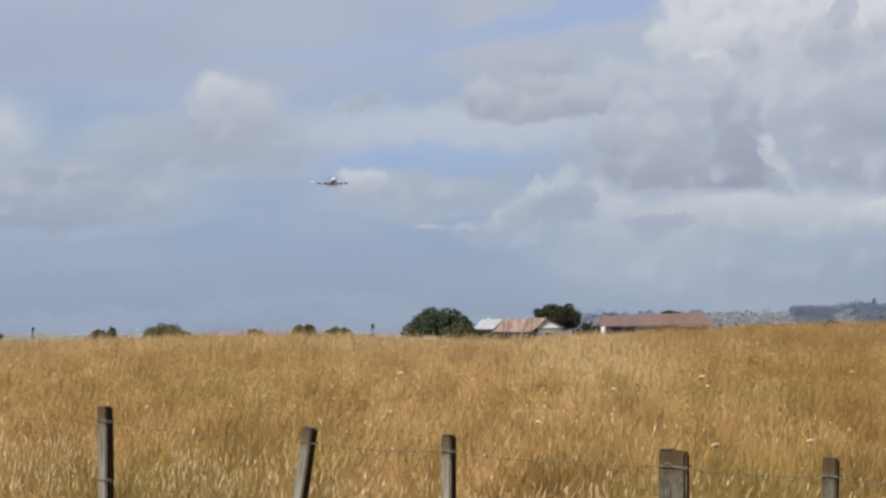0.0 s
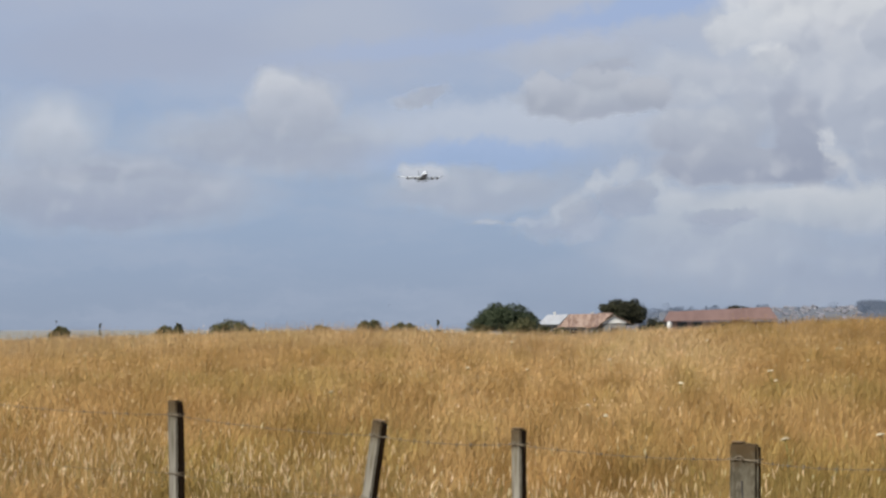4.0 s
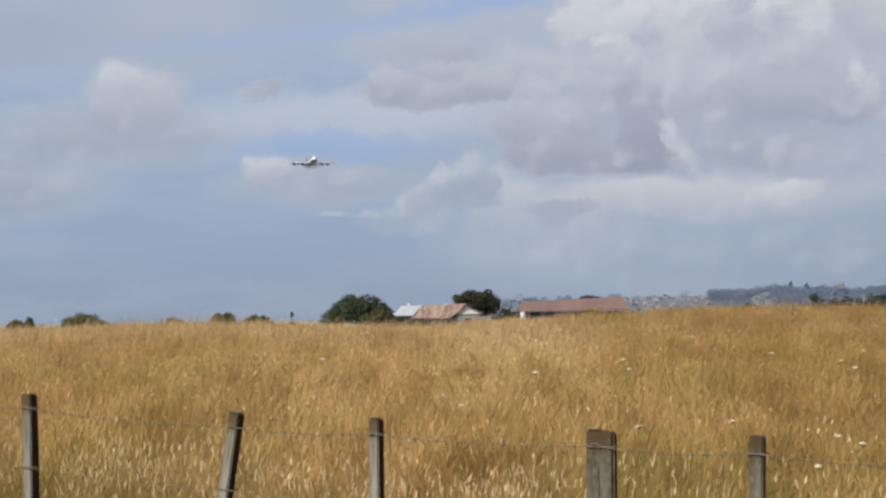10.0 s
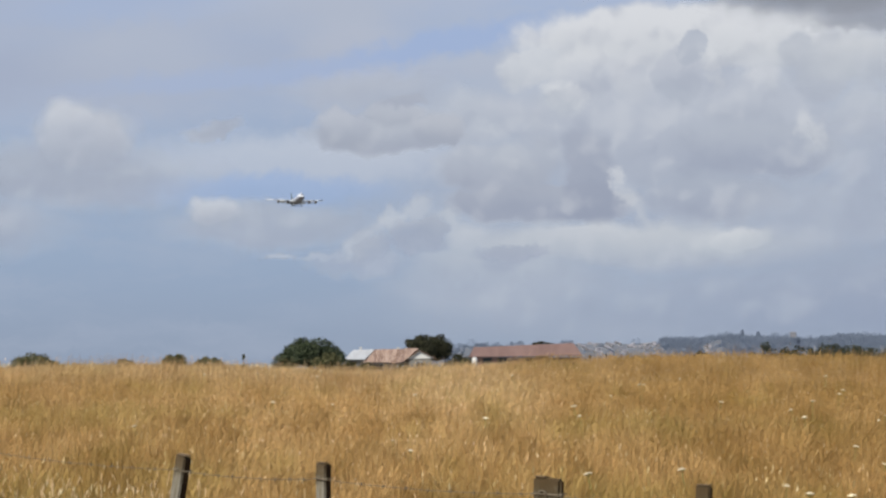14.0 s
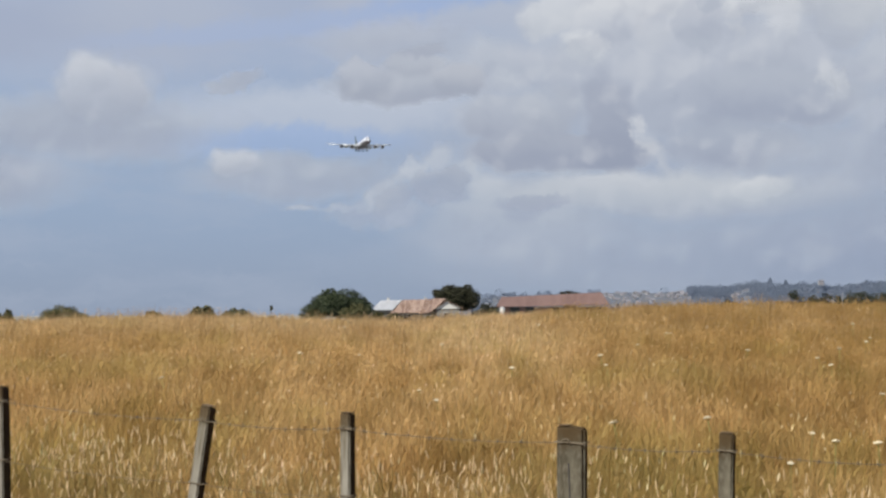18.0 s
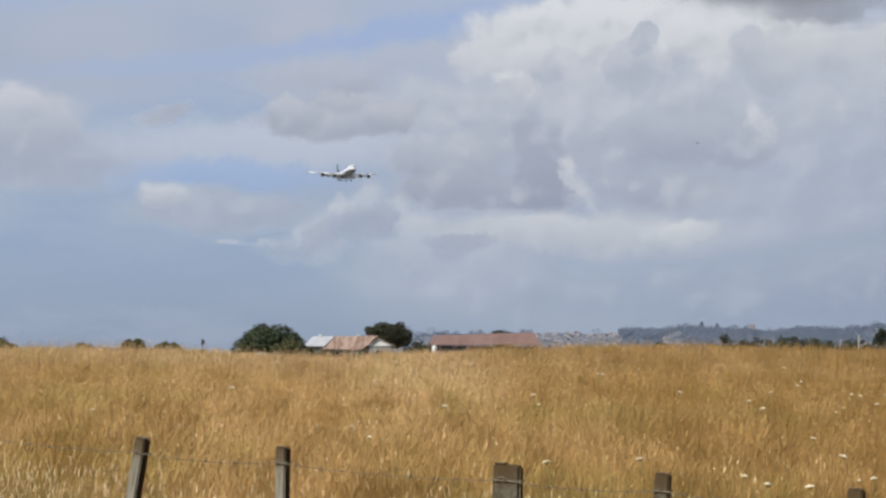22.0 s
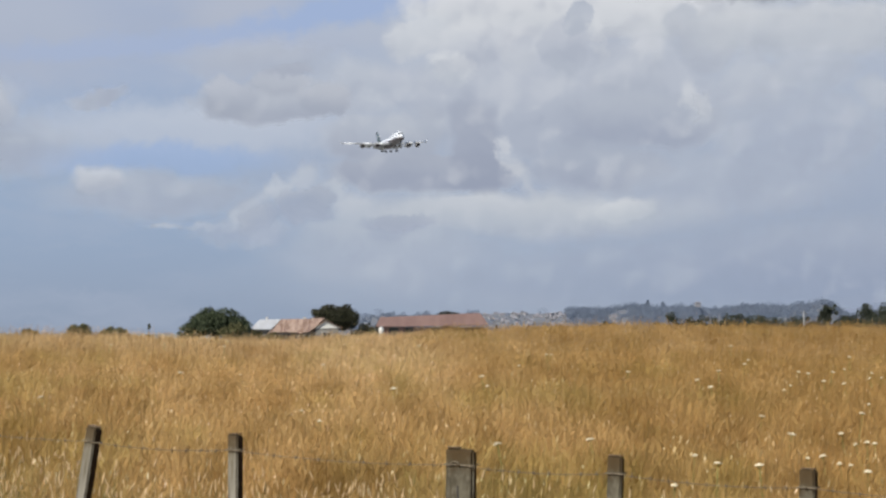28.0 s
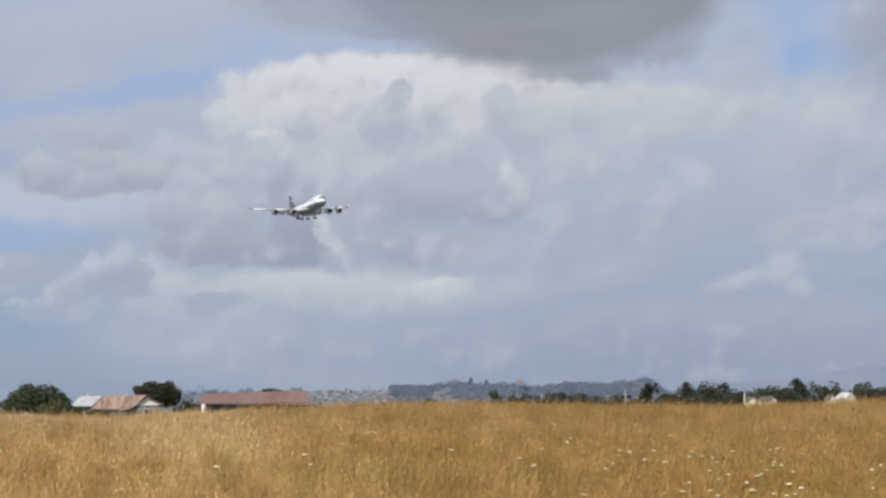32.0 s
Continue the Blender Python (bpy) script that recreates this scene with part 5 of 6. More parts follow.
def airliner():
    root = new("airliner")
    tagged(root, "white four-engined jumbo jet, dark teal tail, wheels and flaps down", "aircraft")
    st = [(35.3, -0.95, -0.65, 0.12, 0), (35.0, -1.55, -0.1, 0.65, 0), (34.2, -2.15, 0.75, 1.3, 0), (33.0, -2.6, 1.9, 1.95, 0.05), (31.6, -2.9, 3.35, 2.45, 0.15), (30.2, -3.05, 4.25, 2.8, 0.25), (28, -3.15, 4.7, 3.05, 0.28), (24, -3.25, 4.85, 3.25, 0.28),
          (14, -3.25, 4.8, 3.25, 0.28), (11, -3.25, 4.45, 3.25, 0.22), (8, -3.25, 3.9, 3.25, 0.12), (5, -3.25, 3.45, 3.25, 0.04), (2, -3.25, 3.25, 3.25, 0), (-6, -3.25, 3.25, 3.25, 0), (-13, -3.25, 3.25, 3.25, 0), (-19, -2.95, 3.25, 3.1, 0),
          (-25, -2.0, 3.2, 2.65, 0), (-30, -0.7, 3.05, 1.9, 0), (-33.5, 0.45, 2.7, 1.05, 0), (-35.4, 1.2, 2.1, 0.4, 0)]
    k = 28
    rings = []
    for y, lo, hi, hw, pin in st:
        zc = min(0.0, (lo + hi) / 2) if hi > 3.3 else (lo + hi) / 2
        ring = []
        for i in range(k):
            a = 2 * math.pi * i / k
            c, s = math.cos(a), math.sin(a)
            z = zc + (hi - zc) * s if s > 0 else zc + (zc - lo) * s
            ring.append(Vector((hw * c * (1 - pin * max(0, s) ** 1.5), y, z)))
        rings.append(ring)
    bm = bmesh.new()
    loft(bm, rings)
    # lower faces: grey paint with shade put into its colour
    for f in bm.faces:
        if f.calc_center_median().z < 0.1:
            f.material_index = 1
    part("fuselage", bm, [M_PAINT, M_BELLY], root, "white fuselage with a grey belly")
    # belly fairing
    bm = bmesh.new()
    loft(bm, [[Vector((hw * math.cos(a), y, z + hz * math.sin(a))) for a in np.linspace(0, 2 * math.pi, 17)[:-1]] for y, hw, z, hz in ((13, 0.6, -2.8, 0.3), (10, 3.0, -2.7, 1.1), (2, 3.7, -2.6, 1.5), (-7, 3.6, -2.6, 1.4), (-12, 0.8, -2.7, 0.4))])
    part("belly_fairing", bm, M_BELLY, root)
    # cockpit glazing and upper-deck and main-deck windows
    for i in range(6):
        bm = bmesh.new()
        a0, a1 = radians(28 + i * 20.7 + 1.5), radians(28 + (i + 1) * 20.7 - 1.5)
        vs = []
        for a, lift in ((a0, 0), (a1, 0), (a1, 1), (a0, 1)):
            c, s = math.cos(a), math.sin(a)
            y = 32.75 - 0.85 * lift - 1.5 * abs(c) ** 2
            vs.append(bm.verts.new((2.3 * c, y, 1.95 + 0.75 * lift + 0.55 * s)))
        bm.faces.new(vs)
        bmesh.ops.solidify(bm, geom=bm.faces[:], thickness=-0.12)
        part("cockpit_window", bm, M_GLASS, root)
    for side in (-1, 1):
        for i in range(8):
            bm = bmesh.new()
            box(bm, 0.08, 0.45, 0.4, side * 2.98, 13.5 + i * 1.6, 2.55)
            part("cabin_window", bm, M_GLASS, root)
        for y in (27.5, 18.5, 3.0, -12.5, -24.0):
            bm = bmesh.new()
            box(bm, 0.05, 1.1, 1.9, side * (3.24 if y > -20 else 2.72), y, -0.6)
            part("cabin_door", bm, M_WING, root)
    for side in (-1, 1):
        sx = lambda x: side * x
        bm = bmesh.new()
        secs = [(2.6, 15.0, 16.8, -2.0, 0.12), (12.0, 6.6, 9.6, -0.95, 0.105), (21.0, -1.4, 6.6, 0.25, 0.095), (30.0, -9.4, 4.2, 1.5, 0.09), (32.2, -11.6, 3.3, 1.85, 0.08)]
        loft(bm, [foil(sx(x), l, c, z, t) for x, l, c, z, t in secs])
        wing = part("wing", bm, M_WING, root, "grey swept wing")
        bm = bmesh.new()
        loft(bm, [foil(sx(32.2), -11.6, 3.3, 1.85, 0.08), foil(sx(32.6), -13.0, 2.4, 2.5, 0.07), foil(sx(32.9), -14.0, 1.4, 3.2, 0.07)])
        part("winglet", bm, M_PAINT, wing)
        for x0, y0, z0, x1, y1, z1, ch in ((3.6, -1.0, -2.35, 11.2, -2.9, -1.45, 3.6), (12.6, -3.0, -1.25, 20.0, -7.0, -0.3, 2.8)):
            bm = bmesh.new()
            loft(bm, [foil(sx(x0), y0, ch, z0, 0.12, radians(33)), foil(sx(x1), y1, ch * 0.85, z1, 0.12, radians(33))])
            part("flap", bm, M_WING, wing)
        for x0, y0, z0, x1, y1, z1 in ((4.2, 14.2, -2.5, 10.6, 8.4, -1.75), (12.8, 6.4, -1.5, 19.8, 0.1, -0.55), (21.8, -1.6, -0.2, 31.2, -10.2, 1.25)):
            bm = bmesh.new()
            tall = 1.15 if x0 < 20 else 0.95
            loft(bm, [[Vector((sx(x), y + dy, z + dz)) for dy, dz in ((0.5, -0.25), (0.75, 0.05), (0.45, 0.2 + tall * 0.5), (-0.6, tall), (-0.35, tall * 0.5))] for x, y, z in ((x0, y0, z0), (x1, y1, z1))])
            part("slat", bm, M_SLAT, wing, "pale leading edge slat")
        for ex, ey, ez in ((11.7, 11.6, -3.25), (20.8, 3.6, -2.15)):
            bm = bmesh.new()
            spun(bm, [(0.0, 1.22), (-0.15, 1.36), (-0.8, 1.46), (-2.2, 1.42), (-3.7, 1.18), (-3.75, 0.95), (-4.9, 0.72), (-5.6, 0.5)], cap=False)
            spun(bm, [(0.0, 1.22), (-0.25, 1.14), (-0.9, 1.14)], cap=False)
            e = part("engine", bm, M_ENGINE, root, "grey turbofan nacelle")
            e.location, e.scale = (sx(ex), ey, ez), (1.15, 1.15, 1.15)
            bm = bmesh.new()
            spun(bm, [(0.03, 1.20), (0.08, 1.28), (-0.1, 1.38), (-0.3, 1.41)], cap=False)
            part("intake_lip", bm, M_STEEL, e)
            bm = bmesh.new()
            spun(bm, [(-0.85, 1.14), (-0.95, 1.12)])
            part("fan", bm, M_BLACK, e)
            bm = bmesh.new()
            spun(bm, [(-5.5, 0.5), (-6.4, 0.06)])
            part("exhaust_cone", bm, M_BLACK, e)
            bm = bmesh.new()
            rise = 1.7
            loft(bm, [[Vector((-0.22, -0.6, 1.2)), Vector((0.22, -0.6, 1.2)), Vector((0.25, -5.2, 0.9)), Vector((-0.25, -5.2, 0.9))], [Vector((-0.15, -3.8, rise)), Vector((0.15, -3.8, rise)), Vector((0.15, -8.2, rise)), Vector((-0.15, -8.2, rise))]], smooth=False)
            part("pylon", bm, M_WING, e)
        bm = bmesh.new()
        loft(bm, [foil(sx(1.0), -25.5, 8.6, 1.6, 0.09), foil(sx(11.0), -33.4, 2.8, 2.9, 0.08)])
        part("tailplane", bm, M_WING, root)
    bm = bmesh.new()
    rings = []
    for z, l, c, t in ((2.4, -18.0, 15.0, 0.07), (4.0, -22.0, 10.4, 0.09), (12.0, -30.0, 4.4, 0.08)):
        rings.append([Vector((p.z, p.y, z)) for p in foil(0, l, c, 0, t)])
    loft(bm, rings)
    part("tail_fin", bm, M_TAIL, root, "dark teal tail fin")
    bm = bmesh.new()
    loft(bm, [[Vector((p.z, p.y, z)) for p in foil(0, l, c, 0, t)] for z, l, c, t in ((7.6, -25.2, 5.2, 0.125), (8.6, -26.3, 4.2, 0.13))])
    part("tail_flash", bm, M_PAINT, root, "white sweep on the tail fin")
    leg(root, "nose_gear", 0.0, 26.5, -3.0, -5.6, ((-0.45, 0.0), (0.45, 0.0)))
    four = ((-0.55, 0.75), (0.55, 0.75), (-0.55, -0.75), (0.55, -0.75))
    for x, y in ((5.5, -0.6), (-5.5, -0.6), (1.95, -3.8), (-1.95, -3.8)):
        leg(root, "main_gear", x, y, -2.4, -5.9, four, 0.35)
    return root


jet = airliner()

# ---------------------------------------------------------------- grass


def fence_gap(x, y):
    return y + 0.75 * x


def scatter(n, y0, y1, power, seed, wide=(-0.325, 0.36)):
    """Ground points, thinning out with distance."""
    rs = np.random.default_rng(seed)
    q = rs.random(n)
    e = 2.0 - power
    y = (y0 ** e + q * (y1 ** e - y0 ** e)) ** (1 / e)
    a = rs.uniform(wide[0], wide[1], n)
    x = np.tan(a) * y + rs.normal(0, 0.15, n)
    thick = 0.52 + 0.34 * drift(x, y, 2.3, 1.0) + 0.42 * drift(x, y, 5.9, 3.0)
    keep = (fence_gap(x, y) > 9.22) & (rs.random(n) < thick)
    return x[keep], y[keep], rs


def drift(x, y, s, k=0.0):
    """Smooth waves, for patches of taller and shorter growth."""
    return (np.sin(x * s + 1.7 * np.sin(y * s * 0.7 + k) + k) + np.sin(y * s * 0.9 + 1.3 * np.sin(x * s * 0.8 + 2 * k))) * 0.5


def tall_grass():
    x, y, rs = scatter(210000, 8.0, 80.0, 1.45, 101)
    n = len(x)
    z = ground_z(x, y)
    h = (0.48 + 0.18 * rs.random(n) + 0.10 * drift(x, y * 0.4, 1.9, 2.0) * ease(35, 55, y) + 0.08 * drift(x, y, 0.55) + 0.07 * drift(x, y, 2.3, 1.0)) * (1 + 0.25 * (rs.random(n) > 0.96))
    lean = rs.normal(0.05, 0.13, n), rs.normal(0.0, 0.15, n)
    tip = np.stack([x + lean[0] * h, y + lean[1] * h, z + h * 0.97], -1)
    base = np.stack([x, y, z - 0.02], -1)
    a = rs.uniform(0, np.pi, n)
    side = np.stack([np.cos(a), np.sin(a), np.zeros(n)], -1)
    w = (0.0009 + 0.00004 * y)[:, None]
    v = np.stack([base - side * w, base + side * w, tip + side * w * 0.6, tip - side * w * 0.6], 1).reshape(-1, 3)
    ob = sheet("grass_stalks", v, np.arange(4 * n).reshape(-1, 4), M_STALK)
    tagged(ob, "tall dry golden grass stalks leaning in the wind", "grass", kind="stuff")
    # seed heads
    has = rs.random(n) < np.where(fence_gap(x, y) < 13.0 + 2.5 * drift(x, y, 0.8), 0.13, 0.045)
    t, s = tip[has], side[has]
    m = len(t)
    d = np.stack([lean[0][has] * 1.1 + rs.normal(0.02, 0.08, m), lean[1][has] * 1.1, np.ones(m)], -1)
    d /= np.linalg.norm(d, axis=1)[:, None]
    L = (0.022 + 0.040 * rs.random(m))[:, None]
    r = (0.0052 + 0.00005 * y[has])[:, None] * (0.6 + 0.8 * rs.random(m))[:, None]
    s2 = np.cross(d, s)
    mid = t + d * L * 0.4
    v = np.stack([t - d * 0.005, mid + s * r, mid - s * r * 0.5 + s2 * r * 0.87, mid - s * r * 0.5 - s2 * r * 0.87, t + d * L], 1).reshape(-1, 3)
    f = np.array([[0, 2, 1], [0, 3, 2], [0, 1, 3], [1, 2, 4], [2, 3, 4], [3, 1, 4]])
    faces = (np.arange(m)[:, None, None] * 5 + f[None]).reshape(-1, 3)
    ob = sheet("seed_heads", v, faces, M_HEAD)
    tagged(ob, "pale ripe grass seed heads over the pasture", "grass", kind="stuff")


def leaf_grass():
    """Bent leaves at all heights of the stand, drawn out by the wind."""
    x, y, rs = scatter(1000000, 8.0, 82.0, 1.35, 202)
    n = len(x)
    h = 0.49 + 0.09 * drift(x, y * 0.4, 1.9, 2.0) * ease(35, 55, y) + 0.07 * drift(x, y, 0.55) + 0.07 * drift(x, y, 2.3, 1.0)
    z = ground_z(x, y) + h * rs.random(n) ** 0.6 * 0.92
    a = rs.uniform(0, 2 * np.pi, n)
    d = np.stack([np.cos(a) * 0.55 + 0.14, np.sin(a) * 0.55, rs.normal(1.15, 0.5, n) - 0.6 * ease(16, 38, y)], -1)
    d /= np.linalg.norm(d, axis=1)[:, None]
    side = np.cross(d, rs.normal(0, 1, (n, 3)))
    side /= np.linalg.norm(side, axis=1)[:, None]
    w = ((0.0018 + 0.00010 * y) * (0.6 + 0.8 * rs.random(n)))[:, None]
    L = ((0.09 + 0.20 * rs.random(n) ** 1.5) * (1 - 0.5 * ease(18, 55, y)))[:, None]
    b = np.stack([x, y, z], -1)
    mid = b + d * L * 0.5 + np.array([0, 0, 0.012])
    tip = b + d * L - np.array([0, 0, 0.02])
    v = np.stack([b, mid + side * w, tip, mid - side * w], 1).reshape(-1, 3)
    ob = sheet("grass_leaves", v, np.arange(4 * n).reshape(-1, 4), M_UNDER)
    tagged(ob, "tangled straw-coloured grass leaves bent by wind", "grass", kind="stuff")


def plumes():
    """Feathery tops that stand out along the crest."""
    x, y, rs = scatter(48000, 44.0, 79.0, 0.3, 404)
    n = len(x)
    z = ground_z(x, y)
    h = 0.50 + (0.10 + 0.36 * np.clip(0.5 + drift(x, y * 0.3, 0.9, 2.0), 0, 1) * ease(6, -3, x)) * rs.random(n) ** 1.3
    b = np.stack([x, y, z], -1)
    t = b + np.stack([h * rs.normal(0.16, 0.13, n), h * rs.normal(0, 0.10, n), h], -1)
    a = rs.uniform(0, np.pi, n)
    s = np.stack([np.cos(a), np.sin(a), np.zeros(n)], -1)
    d = (t - b) / np.linalg.norm(t - b, axis=1)[:, None]
    mid = t - d * 0.09
    v = np.stack([b - s * 0.001, b + s * 0.001, mid + s * 0.0024, t, mid - s * 0.0024], 1).reshape(-1, 3)
    f = np.array([[0, 1, 2], [0, 2, 4], [4, 2, 3]])
    ob = sheet("grass_plumes", v, (np.arange(n)[:, None, None] * 5 + f[None]).reshape(-1, 3), M_PLUME)
    tagged(ob, "feathery pale grass plumes along the crest", "grass", kind="stuff")


def pale_drifts():
    """Bleached feathery grass on the knoll before the farmhouse and along the western crest."""
    rs = np.random.default_rng(505)
    y = np.concatenate([rs.uniform(36, 74, 9000), rs.uniform(50, 76, 11000)])
    n = len(y)
    a = np.concatenate([rs.normal(0.007, 0.016, 9000), rs.uniform(-0.30, -0.05, 11000)])
    x = np.tan(a) * y + rs.normal(0, 0.2, n)
    keep = rs.random(n) < 0.5 + 0.5 * drift(x, y * 0.35, 1.7, 2.5)
    x, y = x[keep], y[keep]
    n = len(y)
    h = 0.50 + 0.13 * rs.random(n) + 0.05 * drift(x, y, 0.55)
    b = np.stack([x, y, ground_z(x, y)], -1)
    t = b + np.stack([h * rs.normal(0.18, 0.15, n), h * rs.normal(0, 0.12, n), h], -1)
    d = (t - b) / np.linalg.norm(t - b, axis=1)[:, None]
    q = rs.uniform(0, np.pi, n)
    s = np.stack([np.cos(q), np.sin(q), np.zeros(n)], -1) * rs.uniform(0.003, 0.0065, n)[:, None]
    root, mid = t - d * rs.uniform(0.14, 0.24, n)[:, None], t - d * 0.07
    v = np.stack([root, mid + s, t, mid - s], 1).reshape(-1, 3)
    ob = sheet("pale_grass", v, np.arange(4 * n).reshape(-1, 4), M_PALE)
    tagged(ob, "drifts of bleached feathery grass on the knoll", "grass", kind="stuff")


def verge():
    """Short grass on the near side of the fence."""
    rs = np.random.default_rng(303)
    n = 40000
    x, y = rs.uniform(-7, 7, n), rs.uniform(-3, 12.5, n)
    keep = (fence_gap(x, y) < 9.15)
    x, y = x[keep], y[keep]
    n = len(x)
    z = ground_z(x, y)
    h = 0.05 + 0.12 * rs.random(n)
    a = rs.uniform(0, 2 * np.pi, n)
    side = np.stack([-np.sin(a), np.cos(a), np.zeros(n)], -1) * 0.0035
    b = np.stack([x, y, z - 0.01], -1)
    tip = b + np.stack([np.cos(a) * h * 0.5, np.sin(a) * h * 0.5, h], -1)
    v = np.stack([b - side, b + side, tip], 1).reshape(-1, 3)
    tagged(sheet("verge_grass", v, np.arange(3 * n).reshape(-1, 3), M_UNDER), "short dry grass before the fence", "grass", kind="stuff")


def stalk_meshes():
    """Stalks one metre long and ripe ears, a few of each, shared by all tufts."""
    rs = random.Random(71)
    stalks, ears = [], []
    for k in range(5):
        bend = rs.uniform(-0.05, 0.08)
        bm = bmesh.new()
        tube(bm, [(0, 0, 0), (bend * 0.4, 0, 0.5), (bend * 1.6, 0.01, 1.0)], [0.0012, 0.0010, 0.0007], 4)
        me = bpy.data.meshes.new("stalk")
        bm.to_mesh(me), bm.free()
        me.materials.append(M_STRAW)
        stalks.append((me, Vector((bend * 1.6, 0.01, 1.0))))
        bm = bmesh.new()
        L, r, nod = rs.uniform(0.028, 0.062), rs.uniform(0.0030, 0.0046), rs.uniform(-0.004, 0.018)
        tube(bm, [(0, 0, -0.004), (nod * 0.15, 0, L * 0.22), (nod * 0.5, 0, L * 0.6), (nod, 0, L)], [0.0012, r, r * 0.75, 0.0008], 5)
        me = bpy.data.meshes.new("ear")
        bm.to_mesh(me), bm.free()
        me.materials.append(M_EAR)
        ears.append(me)
    return stalks, ears


STALKS, EARS = stalk_meshes()


def tuft(x, y, seed):
    """A clump of ripe stalks by the fence which rocks in the wind."""
    rs = random.Random(seed)
    root = new("grass_tuft")
    root.location = (x, y, float(ground_z(x, y)))
    tagged(root, "clump of ripe pale grass stalks swaying in wind", "grass", "swaying tufts along the fence")
    for i in range(rs.randrange(9, 15)):
        me, tip = STALKS[rs.randrange(5)]
        h = rs.uniform(0.48, 0.78)
        m = pose(rs.gauss(0, 0.13), rs.gauss(0, 0.13), -0.02, rs.gauss(0, 5), rs.gauss(1.0, 4), rs.uniform(-180, 180)) @ Matrix.Diagonal((1, 1, h, 1))
        s = shared("stalk", me, root, m)
        shared("ear", EARS[rs.randrange(5)], s, Matrix.Translation(tip) @ Matrix.Diagonal((1, 1, 1 / h, 1)) @ pose(0, 0, 0, 0, rs.gauss(1, 6), 0))
    return root


def fence_tufts():
    rs = random.Random(55)
    out = []
    while len(out) < 150:
        y = rs.uniform(8.0, 15.5)
        x = y * math.tan(rs.uniform(-0.29, 0.33))
        if 9.5 < fence_gap(x, y) < 12.8:
            out.append(tuft(x, y, 900 + len(out)))
    return out


tufts = fence_tufts()
tall_grass()
leaf_grass()
plumes()
pale_drifts()
verge()

# ---------------------------------------------------------------- wild carrot flowers


def wild_carrot(seed):
    rs = random.Random(seed)
    root = new("wild_carrot")
    tagged(root, "white flat-headed wild carrot flower among dry grass", "flower", "wild carrots in the pasture")
    h = 0.70
    bm = bmesh.new()
    tube(bm, [(0, 0, -0.05), (0.01, 0, h * 0.5), (0.0, 0.005, h)], [0.004, 0.0035, 0.003], 5)
    for i in range(7):
        a = 2 * math.pi * i / 7
        tube(bm, [(0, 0.005, h - 0.012), (0.024 * math.cos(a), 0.005 + 0.024 * math.sin(a), h + 0.012)], [0.0015, 0.0012], 4)
    part("stem", bm, M_GREENSTEM, root)
    bm = bmesh.new()
    for i in range(34):
        q = math.sqrt((i + 0.5) / 34)
        a = i * 2.39996
        r = 0.0075 * rs.uniform(0.8, 1.25)
        c = Vector((0.036 * q * math.cos(a), 0.005 + 0.036 * q * math.sin(a), h + 0.022 - 0.010 * q * q + rs.uniform(-0.002, 0.002)))
        g = bmesh.ops.create_icosphere(bm, subdivisions=1, radius=r)
        bmesh.ops.transform(bm, matrix=Matrix.Translation(c) @ Matrix.Diagonal((1, 1, 0.6, 1)), verts=g["verts"])
    part("umbel", bm, M_UMBEL, root)
    return root


def flowers():
    rs = random.Random(17)
    seen = [(90, -98), (260, -76), (-213, -24), (-165, -72), (310, -192), (462, -188), (-503, -108), (352, -37), (482, -66), (650, -80), (761, -90), (810, -70), (435, -28), (582, -270), (661, -93), (776, -102), (889, -42), (944, -78), (974, -112), (-949, -47), (-880, -10), (-962, -14), (-420, -20), (700, -52)]
    for i in range(58):
        seen.append((rs.gauss(1000, 120), rs.uniform(-245, -60)))
    for i in range(16):
        seen.append((rs.uniform(-1050, 1250), -12 - 150 * rs.random() ** 1.8))
    protos = []
    for i, (u, v) in enumerate(seen):
        for y in np.linspace(9.6, 68, 600):
            x = math.tan(u / ONE) * y
            h = 0.68 if i % 3 else 0.60
            if EYE + v / ONE * y <= float(ground_z(x, y)) + h:
                break
        if fence_gap(x, y) < 9.6:
            continue
        big = rs.uniform(0.45, 0.95)
        m = pose(x, y, float(ground_z(x, y)) + h - 0.70, rs.uniform(-14, 14), rs.uniform(-8, 16), rs.uniform(0, 360))
        if len(protos) < 3:
            protos.append(wild_carrot(i))
            protos[-1].matrix_basis = m
        else:
            copy_thing(protos[rs.randrange(3)], m @ Matrix.Diagonal((big, big, 1, 1)))


flowers()


# ---------------------------------------------------------------- birds


def bird(span, label):
    """Wings spread along x, beak along +y."""
    root = new("bird")
    tagged(root, label, "bird")
    k = span / 1.1
    bm = bmesh.new()
    tube(bm, [(0, 0.26 * k, 0.0), (0, 0.20 * k, 0.01 * k), (0, 0.06 * k, 0), (0, -0.12 * k, 0), (0, -0.2 * k, 0)], [0.008 * k, 0.035 * k, 0.062 * k, 0.045 * k, 0.012 * k], 10)
    part("body", bm, M_BIRD, root)
    bm = bmesh.new()
    loft(bm, [[Vector((x * k, y * k, z * k)) for x, z in ((-w, 0.004), (w, 0.004), (w, -0.004), (-w, -0.004))] for y, w in ((-0.15, 0.02), (-0.30, 0.06))], smooth=False)
    part("tail", bm, M_BIRD, root)
    wings = []
    for side in (-1, 1):
        bm = bmesh.new()
        loft(bm, [foil(side * x * k, l * k, c * k, z * k, 0.10) for x, l, c, z in ((0.03, 0.10, 0.17, 0.02), (0.26, 0.13, 0.15, 0.07), (0.42, 0.07, 0.10, 0.06), (0.55, -0.03, 0.03, 0.03))])
        wings.append(part("wing", bm, M_BIRD, root))
    return root, wings


gull, _ = bird(1.15, "dark gull gliding below the clouds")
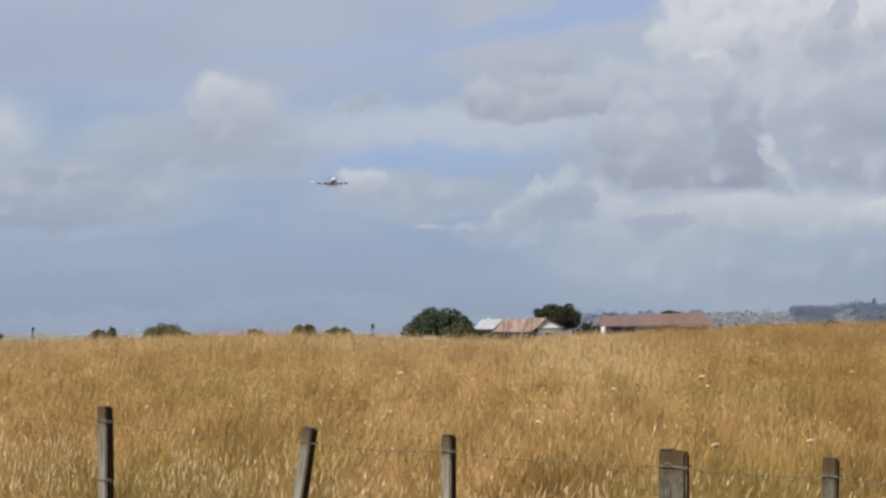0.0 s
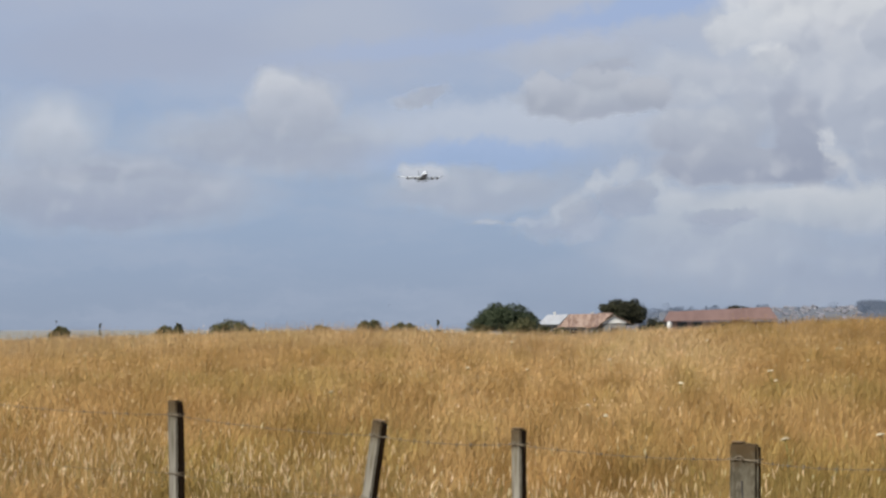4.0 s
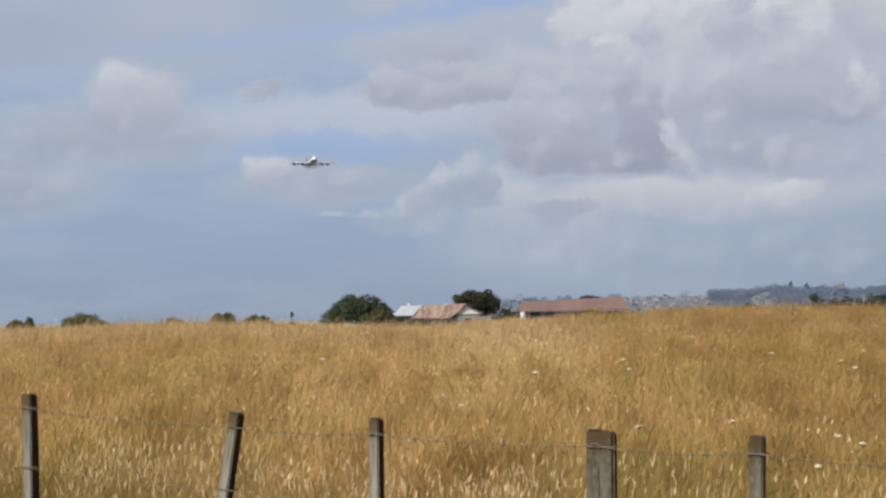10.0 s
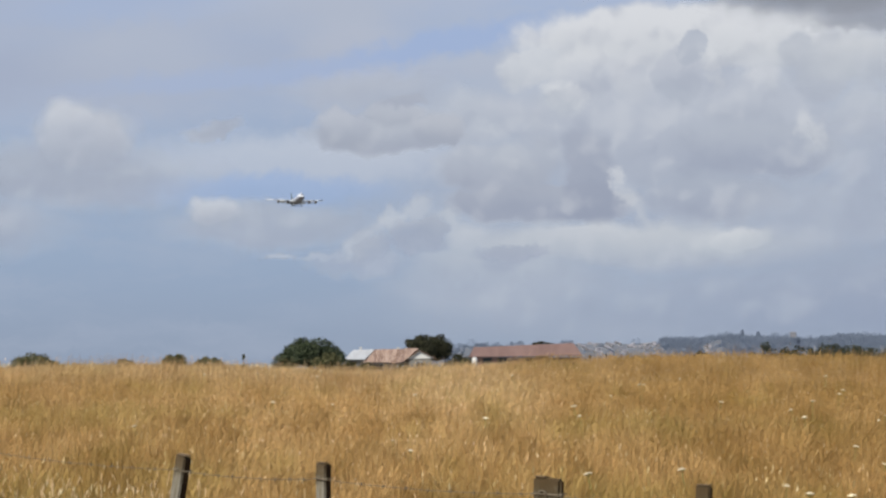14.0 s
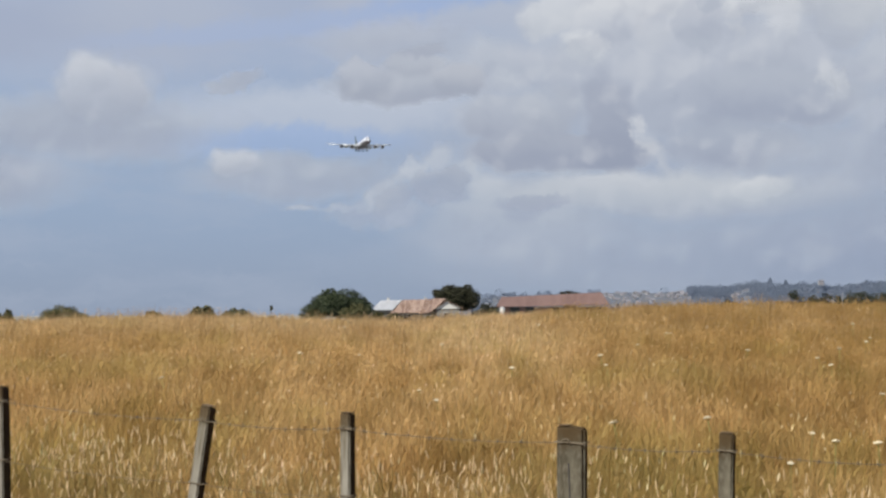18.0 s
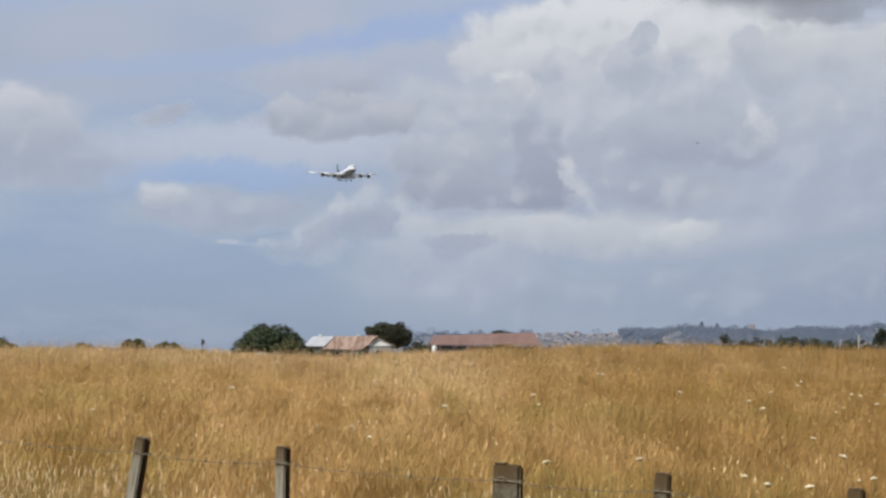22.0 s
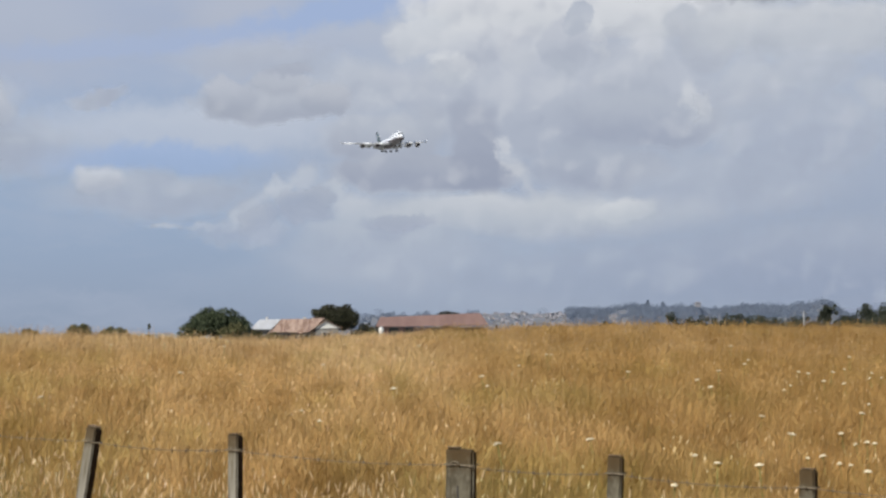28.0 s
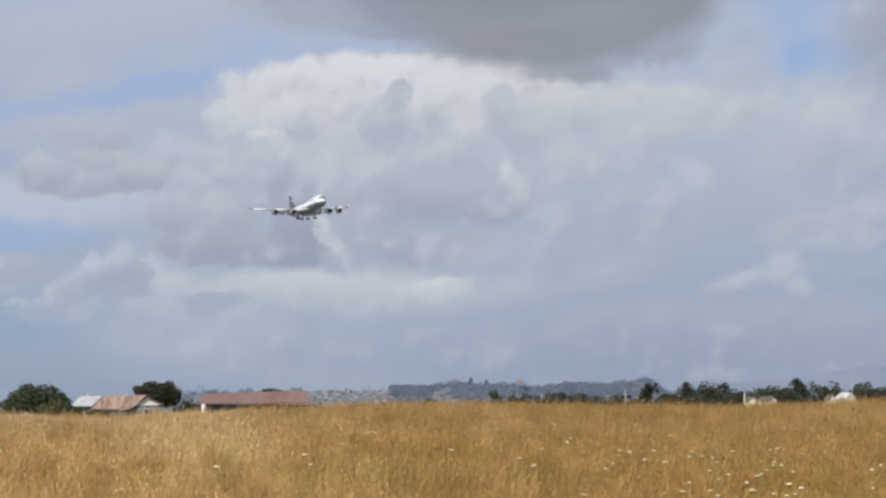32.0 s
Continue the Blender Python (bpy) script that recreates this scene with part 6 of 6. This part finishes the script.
swallow, swallow_wings = bird(0.34, "small dark bird flitting over the grass")


def aloft(u, v, y):
    a = u / ONE
    return math.tan(a) * y, y, EYE + v / ONE * math.hypot(y, math.tan(a) * y)


def motions():
    # approach path: seconds, metres right, away and up
    path = [(0, -342.2, 3360.0, 225.3), (2, -310.6, 3237.9, 216.8), (4, -282.1, 3115.9, 210.0), (6, -255.7, 2993.8, 203.8), (8, -230.6, 2871.7, 198.1), (10, -205.6, 2749.6, 192.6), (12, -178.9, 2627.6, 186.6), (14, -152.0, 2505.5, 180.8), (16, -125.6, 2383.4, 175.6),
            (18, -98.7, 2261.4, 169.8), (20, -71.5, 2139.3, 163.4), (22, -45.1, 2017.2, 158.2), (24, -18.1, 1895.1, 152.0), (26, 8.8, 1773.1, 145.9), (28, 35.5, 1651.0, 139.8), (30, 61.9, 1528.9, 133.4), (32, 87.9, 1406.9, 126.7)]
    bank = lambda t: 3.4 * float(ease(23, 30.5, t))
    back = Vector((0.2147, -0.9767, 0)) * 5.0
    for bank_of, turn in zip(clouds, (0.95, 1.16, 1.16, 1.16, 1.16)):
        walk(bank_of, [(0, pose(0, 0, 0)), (16, pose(0, 0, 0, 0, 0, turn / 2)), (32, pose(0, 0, 0, 0, 0, turn))])
    way = ((0, 1560, 430, 360), (8, 1250, 420, 355), (14, 985, 405, 352), (18, 760, 395, 350), (20, 644, 391, 350), (21, 594, 377, 350), (22, 530, 374, 350), (23, 483, 372, 350), (24, 423, 368, 350), (25, 360, 410, 360), (26, 290, 560, 380), (27, 220, 800, 400), (29, 60, 1300, 450), (32, -200, 2000, 520))
    walk(gull, [(t, pose(*aloft(u, v, y), 0, -8, 80)) for t, u, v, y in way])
    flit = ((0, -615, 62, 200), (1, -565, 55, 200), (1.8, -521, 39, 200), (2.0, -505, 27, 200), (2.2, -497, 19, 200), (2.4, -484, 22, 200), (4, -425, 42, 200), (5.8, -365, 55, 200), (6.2, -361, 56, 200), (6.4, -364, 58, 200), (7.2, -400, 20, 200), (8, -430, -22, 200), (32, -430, -22, 200))
    walk(swallow, [(t, pose(*aloft(u, v, y), 0, 0, -75)) for t, u, v, y in flit])
    for side, w in zip((-1, 1), swallow_wings):
        walk(w, [(k * 0.1, pose(0, 0, 0, 0, side * (28 * math.sin(k * 2.1) - 5), 0)) for k in range(82)] + [(32, pose(0, 0, 0, 0, side * 25, 0))])
    # gusts rock the tufts to the right and back
    for i, ob in enumerate(tufts):
        x, y, z = ob.location
        rows = []
        for k in range(65):
            t = k * 0.5
            lean = 1.5 + 2.6 * math.sin(1.9 * t - 0.9 * x - 0.4 * y) + 2.0 * math.sin(3.7 * t + 1.3 * i)
            rows.append((t, pose(x, y, z, 1.5 * math.sin(2.6 * t + 0.7 * i), lean, 0)))
        walk(ob, rows)
    walk(jet, [(t, pose(x - 0.3 - back.x, y - back.y, z + 0.45, 2.7, 0, -165.8) @ pose(0, 0, 0, 0, bank(t), 0)) for t, x, y, z in path])


motions()
